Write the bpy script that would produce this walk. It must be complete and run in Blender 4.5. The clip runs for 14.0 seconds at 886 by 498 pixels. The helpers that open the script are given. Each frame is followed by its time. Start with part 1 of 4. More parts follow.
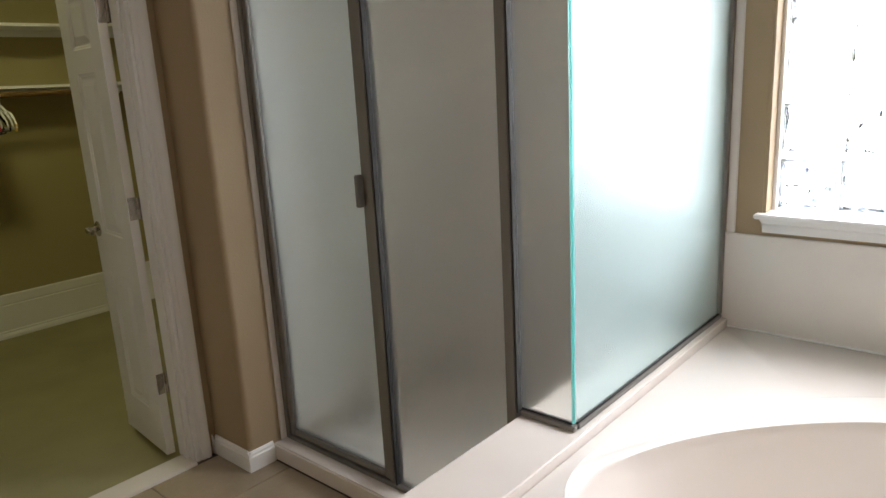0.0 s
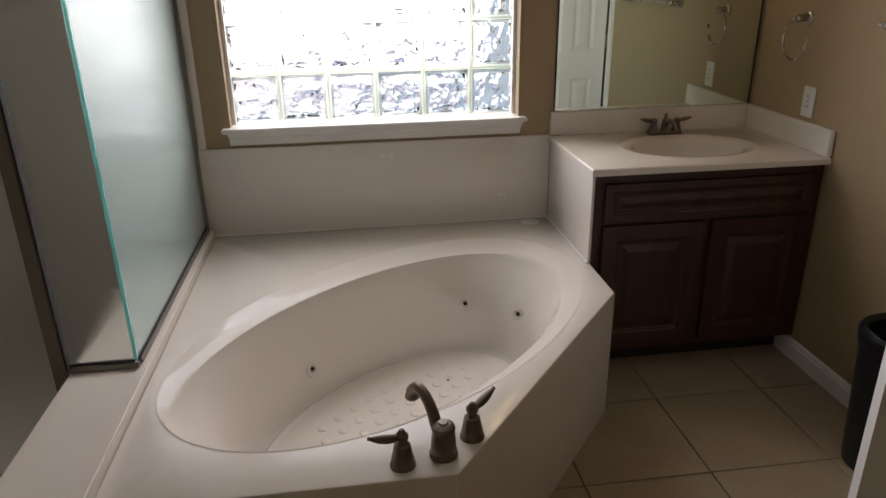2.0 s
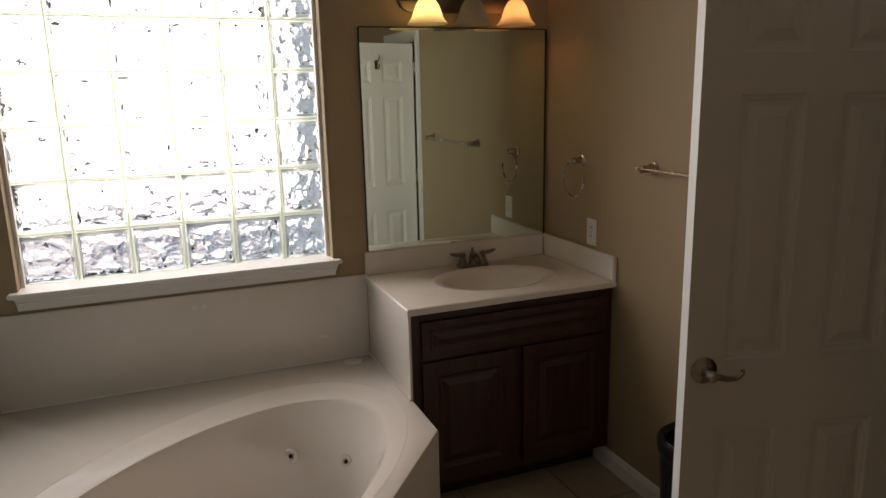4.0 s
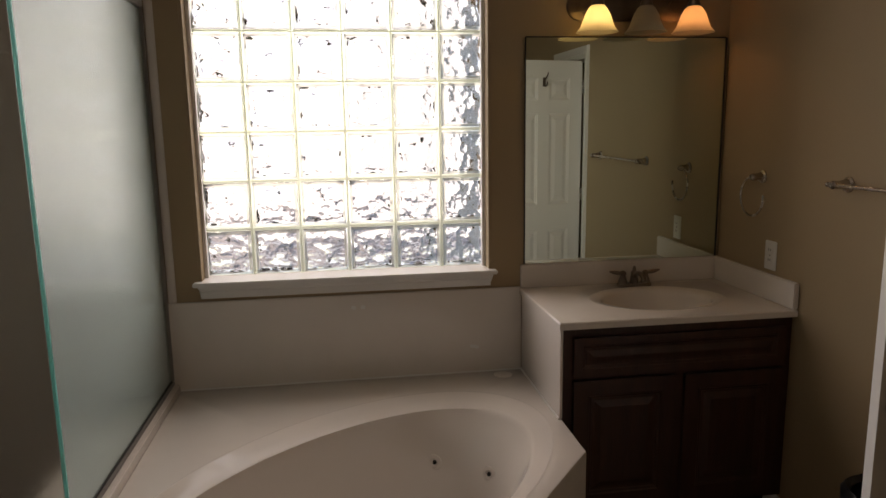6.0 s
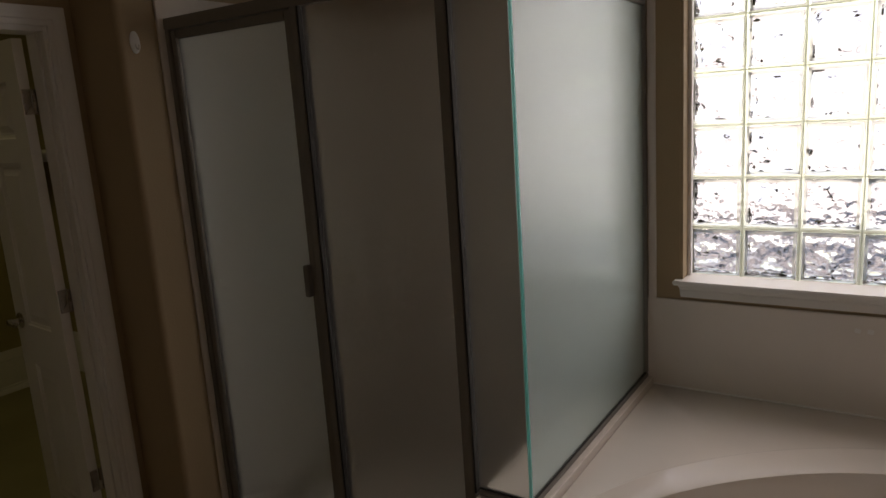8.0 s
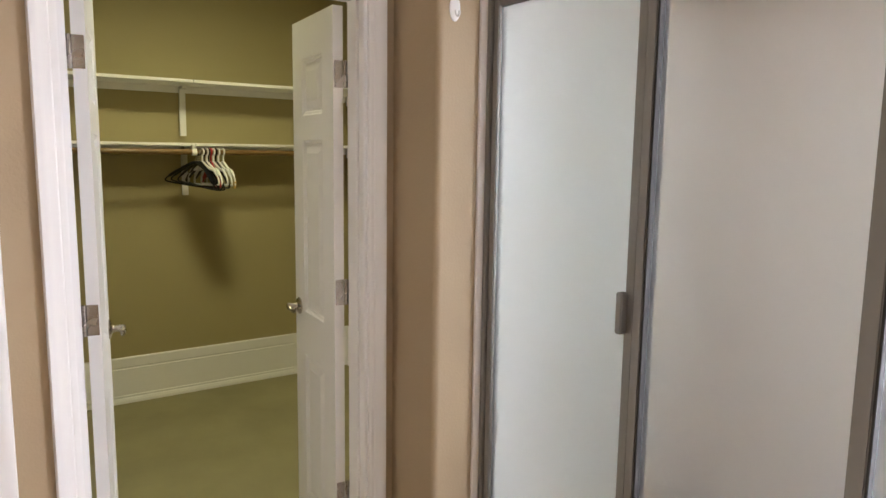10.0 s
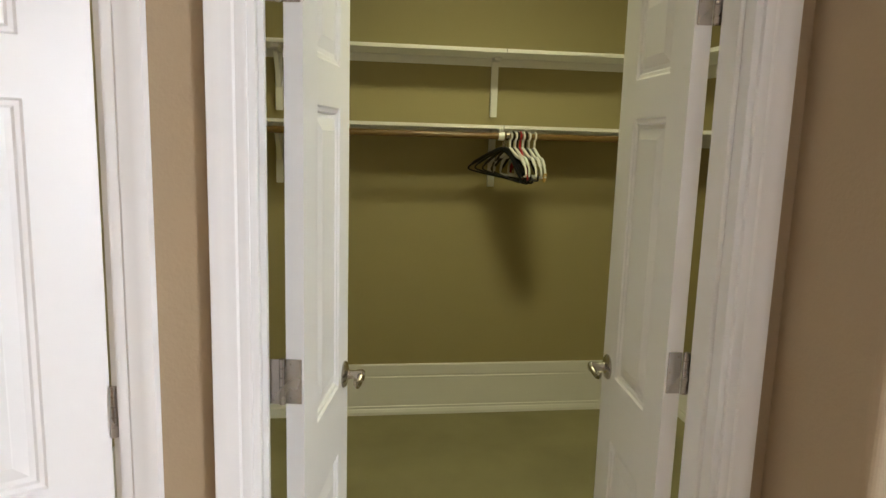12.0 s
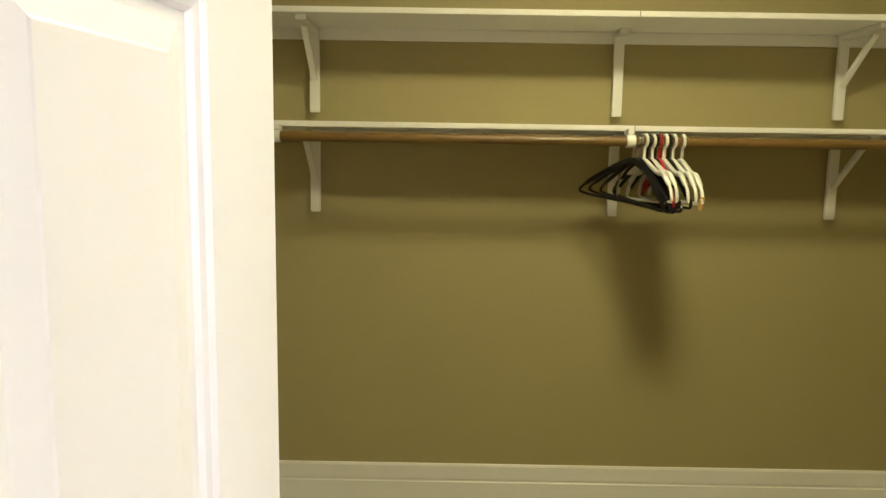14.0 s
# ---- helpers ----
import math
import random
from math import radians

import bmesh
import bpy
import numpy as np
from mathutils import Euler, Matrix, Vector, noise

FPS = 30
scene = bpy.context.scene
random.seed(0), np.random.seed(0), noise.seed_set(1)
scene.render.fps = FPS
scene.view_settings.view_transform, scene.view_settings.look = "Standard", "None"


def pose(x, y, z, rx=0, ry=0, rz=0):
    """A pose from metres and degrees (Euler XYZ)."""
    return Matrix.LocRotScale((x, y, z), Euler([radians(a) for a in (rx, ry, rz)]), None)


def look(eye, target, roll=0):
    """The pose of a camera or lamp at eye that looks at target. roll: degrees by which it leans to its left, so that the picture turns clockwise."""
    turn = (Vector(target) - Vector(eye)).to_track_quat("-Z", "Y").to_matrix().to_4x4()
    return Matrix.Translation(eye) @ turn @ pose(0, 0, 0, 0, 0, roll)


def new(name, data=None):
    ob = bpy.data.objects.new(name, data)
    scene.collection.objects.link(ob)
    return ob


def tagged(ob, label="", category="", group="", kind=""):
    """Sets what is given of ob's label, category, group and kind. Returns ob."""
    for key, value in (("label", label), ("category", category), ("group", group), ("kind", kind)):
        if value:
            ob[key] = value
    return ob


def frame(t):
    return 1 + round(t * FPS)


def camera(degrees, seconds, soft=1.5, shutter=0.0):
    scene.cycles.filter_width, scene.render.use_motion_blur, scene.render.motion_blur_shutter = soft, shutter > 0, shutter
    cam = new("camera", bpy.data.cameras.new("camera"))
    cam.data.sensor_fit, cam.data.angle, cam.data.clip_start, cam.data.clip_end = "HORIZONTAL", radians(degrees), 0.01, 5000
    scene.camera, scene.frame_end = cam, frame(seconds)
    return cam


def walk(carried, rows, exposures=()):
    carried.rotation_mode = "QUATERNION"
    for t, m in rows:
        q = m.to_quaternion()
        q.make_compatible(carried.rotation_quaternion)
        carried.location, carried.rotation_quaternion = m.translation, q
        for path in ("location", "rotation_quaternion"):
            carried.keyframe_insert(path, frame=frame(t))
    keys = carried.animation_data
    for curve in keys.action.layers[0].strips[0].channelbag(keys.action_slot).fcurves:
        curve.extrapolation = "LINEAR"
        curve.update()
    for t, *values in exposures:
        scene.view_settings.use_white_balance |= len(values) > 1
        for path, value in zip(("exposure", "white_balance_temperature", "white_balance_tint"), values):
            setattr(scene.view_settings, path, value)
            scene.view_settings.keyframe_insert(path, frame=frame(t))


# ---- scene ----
cam = camera(65.0, 14.0)
PATH = [
    (0, (0.918, -2.68, 1.501), (-0.37, -1.226, 1.027), -3.1),
    (0.5, (0.678, -2.75, 1.597), (-0.036, -0.973, 1.019), -2.6),
    (1, (0.603, -2.848, 1.614), (0.362, -0.956, 1.012), -2.3),
    (1.5, (0.575, -2.892, 1.56), (0.656, -1.013, 0.879), -0.6),
    (2, (0.627, -2.922, 1.538), (0.873, -1.08, 0.798), -0.9),
    (2.5, (0.678, -2.929, 1.575), (1.072, -1.104, 0.86), -1.9),
    (3, (0.735, -2.915, 1.615), (1.281, -1.083, 1.029), -2.7),
    (3.2, (0.751, -2.915, 1.641), (1.352, -1.089, 1.091), -2.7),
    (5.3, (0.593, -2.991, 1.647), (1.379, -1.18, 1.328), -0.6),
    (5.5, (0.665, -2.973, 1.615), (1.31, -1.109, 1.285), -0.9),
    (6, (0.734, -2.916, 1.569), (1.014, -0.966, 1.224), -0.9),
    (6.5, (0.82, -2.888, 1.547), (0.649, -0.926, 1.198), -1.1),
    (7, (0.772, -2.89, 1.568), (0.254, -0.991, 1.216), -1.2),
    (7.5, (0.878, -2.905, 1.673), (-0.009, -1.159, 1.268), -2.8),
    (7.7, (0.87, -2.866, 1.693), (-0.108, -1.169, 1.287), -3.4),
    (9.8, (0.464, -2.563, 1.567), (-1.1, -1.345, 1.301), 0.5),
    (10, (0.382, -2.519, 1.552), (-1.247, -1.39, 1.282), 0.8),
    (10.5, (0.219, -2.379, 1.535), (-1.579, -1.552, 1.25), 0.9),
    (11, (0.064, -2.225, 1.546), (-1.846, -1.724, 1.223), 1.8),
    (11.5, (-0.139, -2.181, 1.523), (-2.084, -1.858, 1.186), 2.1),
    (12, (-0.467, -2.146, 1.548), (-2.42, -1.859, 1.221), 1.7),
    (12.5, (-0.728, -2.073, 1.527), (-2.692, -1.852, 1.218), 1.2),
    (13, (-1.045, -1.960, 1.530), (-3.021, -1.890, 1.228), 1.1),
    (13.5, (-1.300, -1.955, 1.490), (-3.279, -1.942, 1.210), 0.8),
    (14, (-1.550, -1.975, 1.482), (-3.532, -1.983, 1.222), 0.9),
]

EXPOSURES = [(0.0, 3.1, 6300, 8), (0.5, 1.98, 6400, 8), (1.0, 1.72, 6550, 9), (1.5, 1.5, 6800, 10), (2.0, 1.7, 6900, 11), (2.5, 2.0, 6850, 12), (3.2, 1.7, 7000, 12), (5.3, 0.9, 8050, 15), (6.5, 0.7, 7900, 16),
             (7.7, 0.5, 7700, 16), (9.8, 4.3, 6100, 15), (10.5, 4.12, 5950, 12), (11.5, 3.97, 6100, 10), (12.5, 4.2, 6050, 9), (13.2, 4.42, 6000, 10), (14.0, 4.66, 6400, 13)]
walk(cam, [(t, look(eye, target, roll)) for t, eye, target, roll in PATH], EXPOSURES)

# ---- light ----
world = bpy.data.worlds.new("sky")
scene.world = world
world.use_nodes = True
wn = world.node_tree
sky = wn.nodes.new("ShaderNodeTexSky")
sky.sky_type, sky.sun_disc, sky.sun_elevation, sky.sun_rotation = "NISHITA", False, radians(50), radians(160)
wn.links.new(sky.outputs[0], wn.nodes["Background"].inputs[0])
wn.nodes["Background"].inputs[1].default_value = 0.5


def lamp(name, kind, m, energy, colour, **more):
    data = bpy.data.lights.new(name, kind)
    data.energy, data.color = energy, colour
    if kind == "AREA":
        data.shape, data.size, data.size_y = "RECTANGLE", more["size"], more["size_y"]
    elif kind == "SUN":
        data.angle = more["angle"]
    else:
        data.shadow_soft_size = more["soft"]
    ob = new(name, data)
    ob.matrix_world = m
    return ob


lamp("sun", "SUN", look((6, -16, 20), (0, 0, 0)), 4.5, (1, 0.95, 0.88), angle=radians(0.5))
lamp("window_daylight", "AREA", look((0.57, 0.62, 2.02), (0.57, -1, 1.83)), 20, (1.0, 0.955, 0.99), size=1.60, size_y=1.88)
lamp("closet_bulb", "AREA", pose(-2.76, -1.46, 2.595), 1.38, (1.0, 0.93, 0.50), size=0.34, size_y=0.34)
lamp("vanity_bulb", "POINT", pose(1.775, -0.13, 1.975), 0.34, (1.0, 0.72, 0.30), soft=0.025)
lamp("vanity_bulb", "POINT", pose(2.185, -0.13, 1.975), 0.22, (1.0, 0.45, 0.18), soft=0.025)


# ---- materials ----
def material(name, colour, rough=0.5, metal=0.0, vary=0.06, scale=6.0, bump=0.0, bump_scale=60.0, spec=0.5, wood=False, pieces=0.0, coat=0.0):
    """A procedural surface: base colour varied at two scales, roughness wear and a fine relief."""
    mat = bpy.data.materials.new(name)
    mat.use_nodes = True
    nt = mat.node_tree
    n, l = nt.nodes, nt.links
    b = n["Principled BSDF"]
    co = n.new("ShaderNodeTexCoord")
    src = co.outputs["Object"]
    if wood:
        mp = n.new("ShaderNodeMapping")
        mp.inputs["Scale"].default_value = (9, 9, 0.9)
        l.new(src, mp.inputs[0])
        src = mp.outputs[0]
    big, fine = n.new("ShaderNodeTexNoise"), n.new("ShaderNodeTexNoise")
    big.inputs["Scale"].default_value, big.inputs["Detail"].default_value = scale, 4
    fine.inputs["Scale"].default_value, fine.inputs["Detail"].default_value = bump_scale, 5
    for t in (big, fine):
        l.new(src, t.inputs["Vector"])
    add = n.new("ShaderNodeMath")
    add.operation = "MULTIPLY_ADD"
    l.new(fine.outputs[0], add.inputs[0])
    add.inputs[1].default_value = 0.45
    l.new(big.outputs[0], add.inputs[2])
    value = add.outputs[0]
    if pieces:
        info, mul = n.new("ShaderNodeObjectInfo"), n.new("ShaderNodeMath")
        mul.operation = "MULTIPLY_ADD"
        l.new(info.outputs["Random"], mul.inputs[0])
        mul.inputs[1].default_value = pieces
        l.new(value, mul.inputs[2])
        value = mul.outputs[0]
    ramp = n.new("ShaderNodeMapRange")
    ramp.inputs["From Min"].default_value, ramp.inputs["From Max"].default_value = 0.35, 1.1
    l.new(value, ramp.inputs["Value"])
    mix = n.new("ShaderNodeMix")
    mix.data_type = "RGBA"
    mix.inputs["A"].default_value = (*[max(0.0, c * (1 - vary)) for c in colour], 1)
    mix.inputs["B"].default_value = (*[min(1.0, c * (1 + vary)) for c in colour], 1)
    l.new(ramp.outputs[0], mix.inputs["Factor"])
    l.new(mix.outputs["Result"], b.inputs["Base Color"])
    rr = n.new("ShaderNodeMapRange")
    rr.inputs["To Min"].default_value, rr.inputs["To Max"].default_value = rough * 0.85, min(1, rough * 1.2)
    l.new(big.outputs[0], rr.inputs["Value"])
    l.new(rr.outputs[0], b.inputs["Roughness"])
    b.inputs["Metallic"].default_value = metal
    b.inputs["Specular IOR Level"].default_value = spec
    b.inputs["Coat Weight"].default_value = coat
    b.inputs["Coat Roughness"].default_value = 0.08
    if bump:
        bp = n.new("ShaderNodeBump")
        bp.inputs["Strength"].default_value, bp.inputs["Distance"].default_value = bump, 0.002
        l.new(fine.outputs[0], bp.inputs["Height"])
        l.new(bp.outputs[0], b.inputs["Normal"])
    return mat


def glass(name, colour, rough, ior=1.45, wave=0.0, wave_scale=20.0, transmission=1.0, random_offset=False, distance=0.01):
    mat = bpy.data.materials.new(name)
    mat.use_nodes = True
    nt = mat.node_tree
    n, l = nt.nodes, nt.links
    b = n["Principled BSDF"]
    b.inputs["Base Color"].default_value = (*colour, 1)
    b.inputs["Roughness"].default_value = rough
    b.inputs["IOR"].default_value = ior
    b.inputs["Transmission Weight"].default_value = transmission
    if wave:
        co, t, bp = n.new("ShaderNodeTexCoord"), n.new("ShaderNodeTexNoise"), n.new("ShaderNodeBump")
        t.inputs["Scale"].default_value, t.inputs["Detail"].default_value = wave_scale, 2.2 if random_offset else 1.0
        src = co.outputs["Object"]
        if random_offset:
            info, comb, av = n.new("ShaderNodeObjectInfo"), n.new("ShaderNodeMath"), n.new("ShaderNodeVectorMath")
            comb.operation = "MULTIPLY"
            comb.inputs[1].default_value = 37.0
            l.new(info.outputs["Random"], comb.inputs[0])
            l.new(src, av.inputs[0])
            l.new(comb.outputs[0], av.inputs[1])
            src = av.outputs[0]
        l.new(src, t.inputs["Vector"])
        l.new(t.outputs[0], bp.inputs["Height"])
        bp.inputs["Strength"].default_value, bp.inputs["Distance"].default_value = wave, distance
        l.new(bp.outputs[0], b.inputs["Normal"])
    return mat


# Closet walls: tan paint with the lamp's green-yellow cast mixed into the colour.
TAN_LAMPLIT = material("tan_paint_closet_lamp_cast", (0.365, 0.312, 0.155), 0.6, vary=0.04, scale=2.5, bump=0.35, bump_scale=140, spec=0.3)
TAN = material("tan_wall_paint", (0.38, 0.29, 0.18), 0.6, vary=0.04, scale=2.5, bump=0.35, bump_scale=140, spec=0.3)
WHITE = material("white_semigloss_paint", (0.80, 0.79, 0.77), 0.34, vary=0.015, scale=4, bump=0.025, bump_scale=60)
CEIL = material("ceiling_paint", (0.74, 0.72, 0.68), 0.8, vary=0.02, scale=3, bump=0.4, bump_scale=90)
MARBLE = material("cultured_marble", (0.74, 0.69, 0.64), 0.16, vary=0.035, scale=5, bump=0.02, bump_scale=12, coat=0.3)
ACRYLIC = material("glossy_tub_acrylic", (0.78, 0.73, 0.68), 0.06, vary=0.02, scale=3, bump=0.01, bump_scale=9, coat=0.5)
CHERRY = material("dark_cherry_wood", (0.048, 0.018, 0.012), 0.38, vary=0.45, scale=3, bump=0.12, bump_scale=22, wood=True)
CHERRY_DARK = material("darker_toe_kick", (0.02, 0.012, 0.009), 0.7, vary=0.2)
NICKEL = material("brushed_nickel", (0.46, 0.42, 0.38), 0.26, metal=1.0, vary=0.08, scale=20, bump=0.03, bump_scale=200)
BRONZE = material("aged_bronze_nickel", (0.20, 0.165, 0.14), 0.30, metal=1.0, vary=0.2, scale=30, bump=0.05, bump_scale=200)
FRAME = material("satin_shower_frame", (0.25, 0.24, 0.22), 0.5, metal=0.6, vary=0.05, scale=15)
GASKET = material("dark_gasket", (0.03, 0.03, 0.028), 0.85)
TILE = material("beige_floor_tile", (0.34, 0.275, 0.19), 0.38, vary=0.16, scale=5, bump=0.12, bump_scale=45, pieces=0.15)
GROUT = material("dark_grout", (0.09, 0.075, 0.06), 0.9, vary=0.2, scale=30, bump=0.3)
CARPET = material("closet_carpet", (0.31, 0.28, 0.16), 0.95, vary=0.18, scale=3, bump=1.0, bump_scale=350, spec=0.1)
ROD = material("stained_wood_rod", (0.165, 0.095, 0.028), 0.35, vary=0.2, scale=8, bump=0.1, bump_scale=40)
BLACK = material("black_plastic", (0.008, 0.008, 0.009), 0.30, vary=0.1, spec=0.35)
WPLASTIC = material("white_plastic", (0.75, 0.74, 0.72), 0.35, vary=0.02)
RED = material("red_plastic", (0.45, 0.02, 0.03), 0.35, vary=0.05)
YELLOW = material("yellow_plastic", (0.65, 0.40, 0.12), 0.4, vary=0.05)
DARK = material("dark_hole", (0.01, 0.01, 0.01), 0.7)
# Outside colours are raised to very pale to make up for missing daylight.
GRASS = material("brightened_ground", (0.72, 0.68, 0.66), 0.95, vary=0.5, scale=1.2, bump=1.0, bump_scale=10)
FENCE = material("brightened_fence_wood", (0.78, 0.72, 0.76), 0.8, vary=0.35, scale=2, bump=0.4, bump_scale=20)
STUCCO = material("brightened_outside_wall", (0.80, 0.83, 0.80), 0.9, vary=0.1, scale=4, bump=0.6)
BLOCK = glass("wavy_block_glass", (0.235, 0.232, 0.232), 0.0, ior=1.5, wave=1.0, wave_scale=14, random_offset=True, distance=0.050)
BLOCK_RIM = glass("pale_block_rim", (0.140, 0.140, 0.112), 0.30, ior=1.3)
MORTAR = glass("pale_green_block_edge", (0.56, 0.58, 0.48), 0.5, ior=1.15, transmission=0.6)
# Door and panels: one glass, tinted cool and warm for the light behind each.
OBSCURE_DOOR = glass("obscure_glass_cool_light", (0.93, 0.985, 0.98), 0.34, ior=1.25, wave=0.10, wave_scale=240, distance=0.002)
OBSCURE = glass("obscure_glass_warm_light", (0.97, 0.95, 0.91), 0.34, ior=1.25, wave=0.10, wave_scale=240, distance=0.002)
OBSCURE_SIDE = glass("obscure_side_glass", (0.78, 0.95, 0.94), 0.24, ior=1.5, wave=0.16, wave_scale=170, distance=0.002, transmission=0.85)
GLASS_EDGE = glass("aqua_glass_edge", (0.30, 0.78, 0.74), 0.3, transmission=0.6)

mirror = bpy.data.materials.new("silvered_mirror")
mirror.use_nodes = True
mb = mirror.node_tree.nodes["Principled BSDF"]
mb.inputs["Base Color"].default_value = (0.73, 0.80, 0.70, 1)
mb.inputs["Metallic"].default_value, mb.inputs["Roughness"].default_value = 1.0, 0.015
MIRROR = mirror


SHADE = material("alabaster_shade_glass", (0.36, 0.33, 0.27), 0.35, vary=0.12, scale=18)
nt = SHADE.node_tree
glow, blend = nt.nodes.new("ShaderNodeBsdfTranslucent"), nt.nodes.new("ShaderNodeMixShader")
glow.inputs[0].default_value = (0.70, 0.64, 0.50, 1)
blend.inputs[0].default_value = 0.55
nt.links.new(nt.nodes["Principled BSDF"].outputs[0], blend.inputs[1])
nt.links.new(glow.outputs[0], blend.inputs[2])
nt.links.new(blend.outputs[0], nt.nodes["Material Output"].inputs[0])


# ---- building helpers ----
def part(name, bm, mat, parent=None, label="", smooth=False):
    """Links a bmesh as one mesh object under a thing or part, or at top level."""
    me = bpy.data.meshes.new(name)
    if smooth:
        for f in bm.faces:
            f.smooth = True
    bm.to_mesh(me)
    bm.free()
    me.materials.append(mat)
    ob = new(name, me)
    if parent:
        ob.parent = parent
    if smooth:
        me.set_sharp_from_angle(angle=radians(38))
    return tagged(ob, label)


def thing(name, m, label, category, group="", kind=""):
    ob = new(name)
    ob.empty_display_size = 0.1
    ob.matrix_basis = m
    return tagged(ob, label, category, group, kind)


def sub(name, parent, m):
    ob = new(name)
    ob.empty_display_size = 0.05
    ob.parent = parent
    ob.matrix_basis = m
    return ob


def box(bm, lo, hi, bevel=0.0, segments=2):
    made = bmesh.new()
    bmesh.ops.create_cube(made, size=1)
    for v in made.verts:
        v.co = Vector([(lo[i] + hi[i]) / 2 + v.co[i] * (hi[i] - lo[i]) for i in range(3)])
    if bevel:
        bmesh.ops.bevel(made, geom=made.edges[:], offset=bevel, segments=segments, affect="EDGES")
    merge(bm, made)
    return bm


def merge(bm, other, m=None):
    me = bpy.data.meshes.new("tmp")
    if m is not None:
        other.transform(m)
    other.to_mesh(me)
    other.free()
    bm.from_mesh(me)
    bpy.data.meshes.remove(me)


def lathe(bm, profile, m=Matrix(), n=24):
    """profile: (radius, height) from bottom to top, turned about z."""
    o = bmesh.new()
    rings = []
    for r, z in profile:
        if r < 1e-5:
            rings.append([o.verts.new((0, 0, z))])
        else:
            rings.append([o.verts.new((r * math.cos(2 * math.pi * i / n), r * math.sin(2 * math.pi * i / n), z)) for i in range(n)])
    for a, b in zip(rings, rings[1:]):
        for i in range(n):
            j = (i + 1) % n
            if len(a) == 1 and len(b) > 1:
                o.faces.new((a[0], b[j], b[i]))
            elif len(b) == 1 and len(a) > 1:
                o.faces.new((a[i], a[j], b[0]))
            elif len(a) > 1:
                o.faces.new((a[i], a[j], b[j], b[i]))
    bmesh.ops.recalc_face_normals(o, faces=o.faces[:])
    merge(bm, o, m)
    return bm


def tube(bm, points, radii, n=10, flat=1.0):
    """A round bar along points, with one radius or one for each point."""
    pts = [Vector(p) for p in points]
    if not isinstance(radii, (list, tuple)):
        radii = [radii] * len(pts)
    o = bmesh.new()
    rings, side = [], None
    for i, p in enumerate(pts):
        d = (pts[min(i + 1, len(pts) - 1)] - pts[max(i - 1, 0)]).normalized()
        side = d.orthogonal().normalized() if side is None else (side - d * side.dot(d)).normalized()
        up = d.cross(side)
        rings.append([o.verts.new(p + (side * math.cos(a) + up * math.sin(a) * flat) * radii[i]) for a in [2 * math.pi * k / n for k in range(n)]])
    for a, b in zip(rings, rings[1:]):
        for k in range(n):
            o.faces.new((a[k], a[(k + 1) % n], b[(k + 1) % n], b[k]))
    o.faces.new(rings[0][::-1])
    o.faces.new(rings[-1])
    bmesh.ops.recalc_face_normals(o, faces=o.faces[:])
    merge(bm, o)
    return bm


def curve(points, n=6):
    """Catmull-Rom through points."""
    p = [Vector(q) for q in points]
    p = [p[0] * 2 - p[1], *p, p[-1] * 2 - p[-2]]
    out = []
    for i in range(1, len(p) - 2):
        for k in range(n):
            t = k / n
            out.append(0.5 * ((2 * p[i]) + (p[i + 1] - p[i - 1]) * t + (2 * p[i - 1] - 5 * p[i] + 4 * p[i + 1] - p[i + 2]) * t * t + (3 * p[i] - p[i - 1] - 3 * p[i + 1] + p[i + 2]) * t ** 3))
    return out + [p[-2]]


def prism(bm, outline, z0, z1, bevel=0.0):
    o = bmesh.new()
    f = o.faces.new([o.verts.new((x, y, z0)) for x, y in outline])
    up = bmesh.ops.extrude_face_region(o, geom=[f])
    for v in up["geom"]:
        if isinstance(v, bmesh.types.BMVert):
            v.co.z = z1
    bmesh.ops.recalc_face_normals(o, faces=o.faces[:])
    if bevel:
        bmesh.ops.bevel(o, geom=o.edges[:], offset=bevel, segments=2, affect="EDGES")
    merge(bm, o)
    return bm


def block(name, lo, hi, mat, label="", category="", parent=None, bevel=0.0):
    ob = part(name, box(bmesh.new(), lo, hi, bevel), mat, parent)
    return tagged(ob, label, category, "", "structure") if not parent else ob


ACROSS = pose(0, 0, 0, 0, 90, 0)
ALONG = pose(0, 0, 0, 90, 0, 0)

# ---- measures of the place ----
XW, XR, XJ, XC = -1.64, 2.42, -1.38, -1.755      # closet wall, vanity wall, wall end by the shower, closet side of the wall
YB, H = -4.10, 2.74
YJ, YS = -1.325, -1.13                          # wall jog, shower front
WX0, WX1, WZ0, WZ1 = 0.135, 1.365, 0.945, 2.385   # window opening
OY0, OY1 = -2.303, -1.417                       # closet opening
DY0, DY1 = -3.20, -2.508                       # side doorway
WC0, WC1, WCT = -2.44, -1.81, 2.02                         # toilet room doorway
CX, CY0, CY1 = -4.20, -3.05, -0.20              # closet

# ---- structure ----
LAB = "tan painted plaster wall with a fine orange-peel texture"
bm = bmesh.new()
box(bm, (XC - 2.5, 0, 0), (WX0, 0.20, H))
box(bm, (WX1, 0, 0), (4.1, 0.20, H))
box(bm, (WX0, 0, 0), (WX1, 0.20, WZ0))
box(bm, (WX0, 0, WZ1), (WX1, 0.20, H))
tagged(part("wall_north", bm, TAN), LAB + " round the glass block window", "wall", "", "structure")
bm = bmesh.new()
box(bm, (XC, OY1, 0), (XW, -0.001, H))
box(bm, (XC, OY0, 2.06), (XW, OY1, H))
box(bm, (XC, DY1, 0), (XW, OY0, H))
box(bm, (XC, DY0, 2.06), (XW, DY1, H))
box(bm, (XC, YB, 0), (XW, DY0, H))
tagged(part("wall_west", bm, TAN), LAB + " with the closet doorway", "wall", "", "structure")
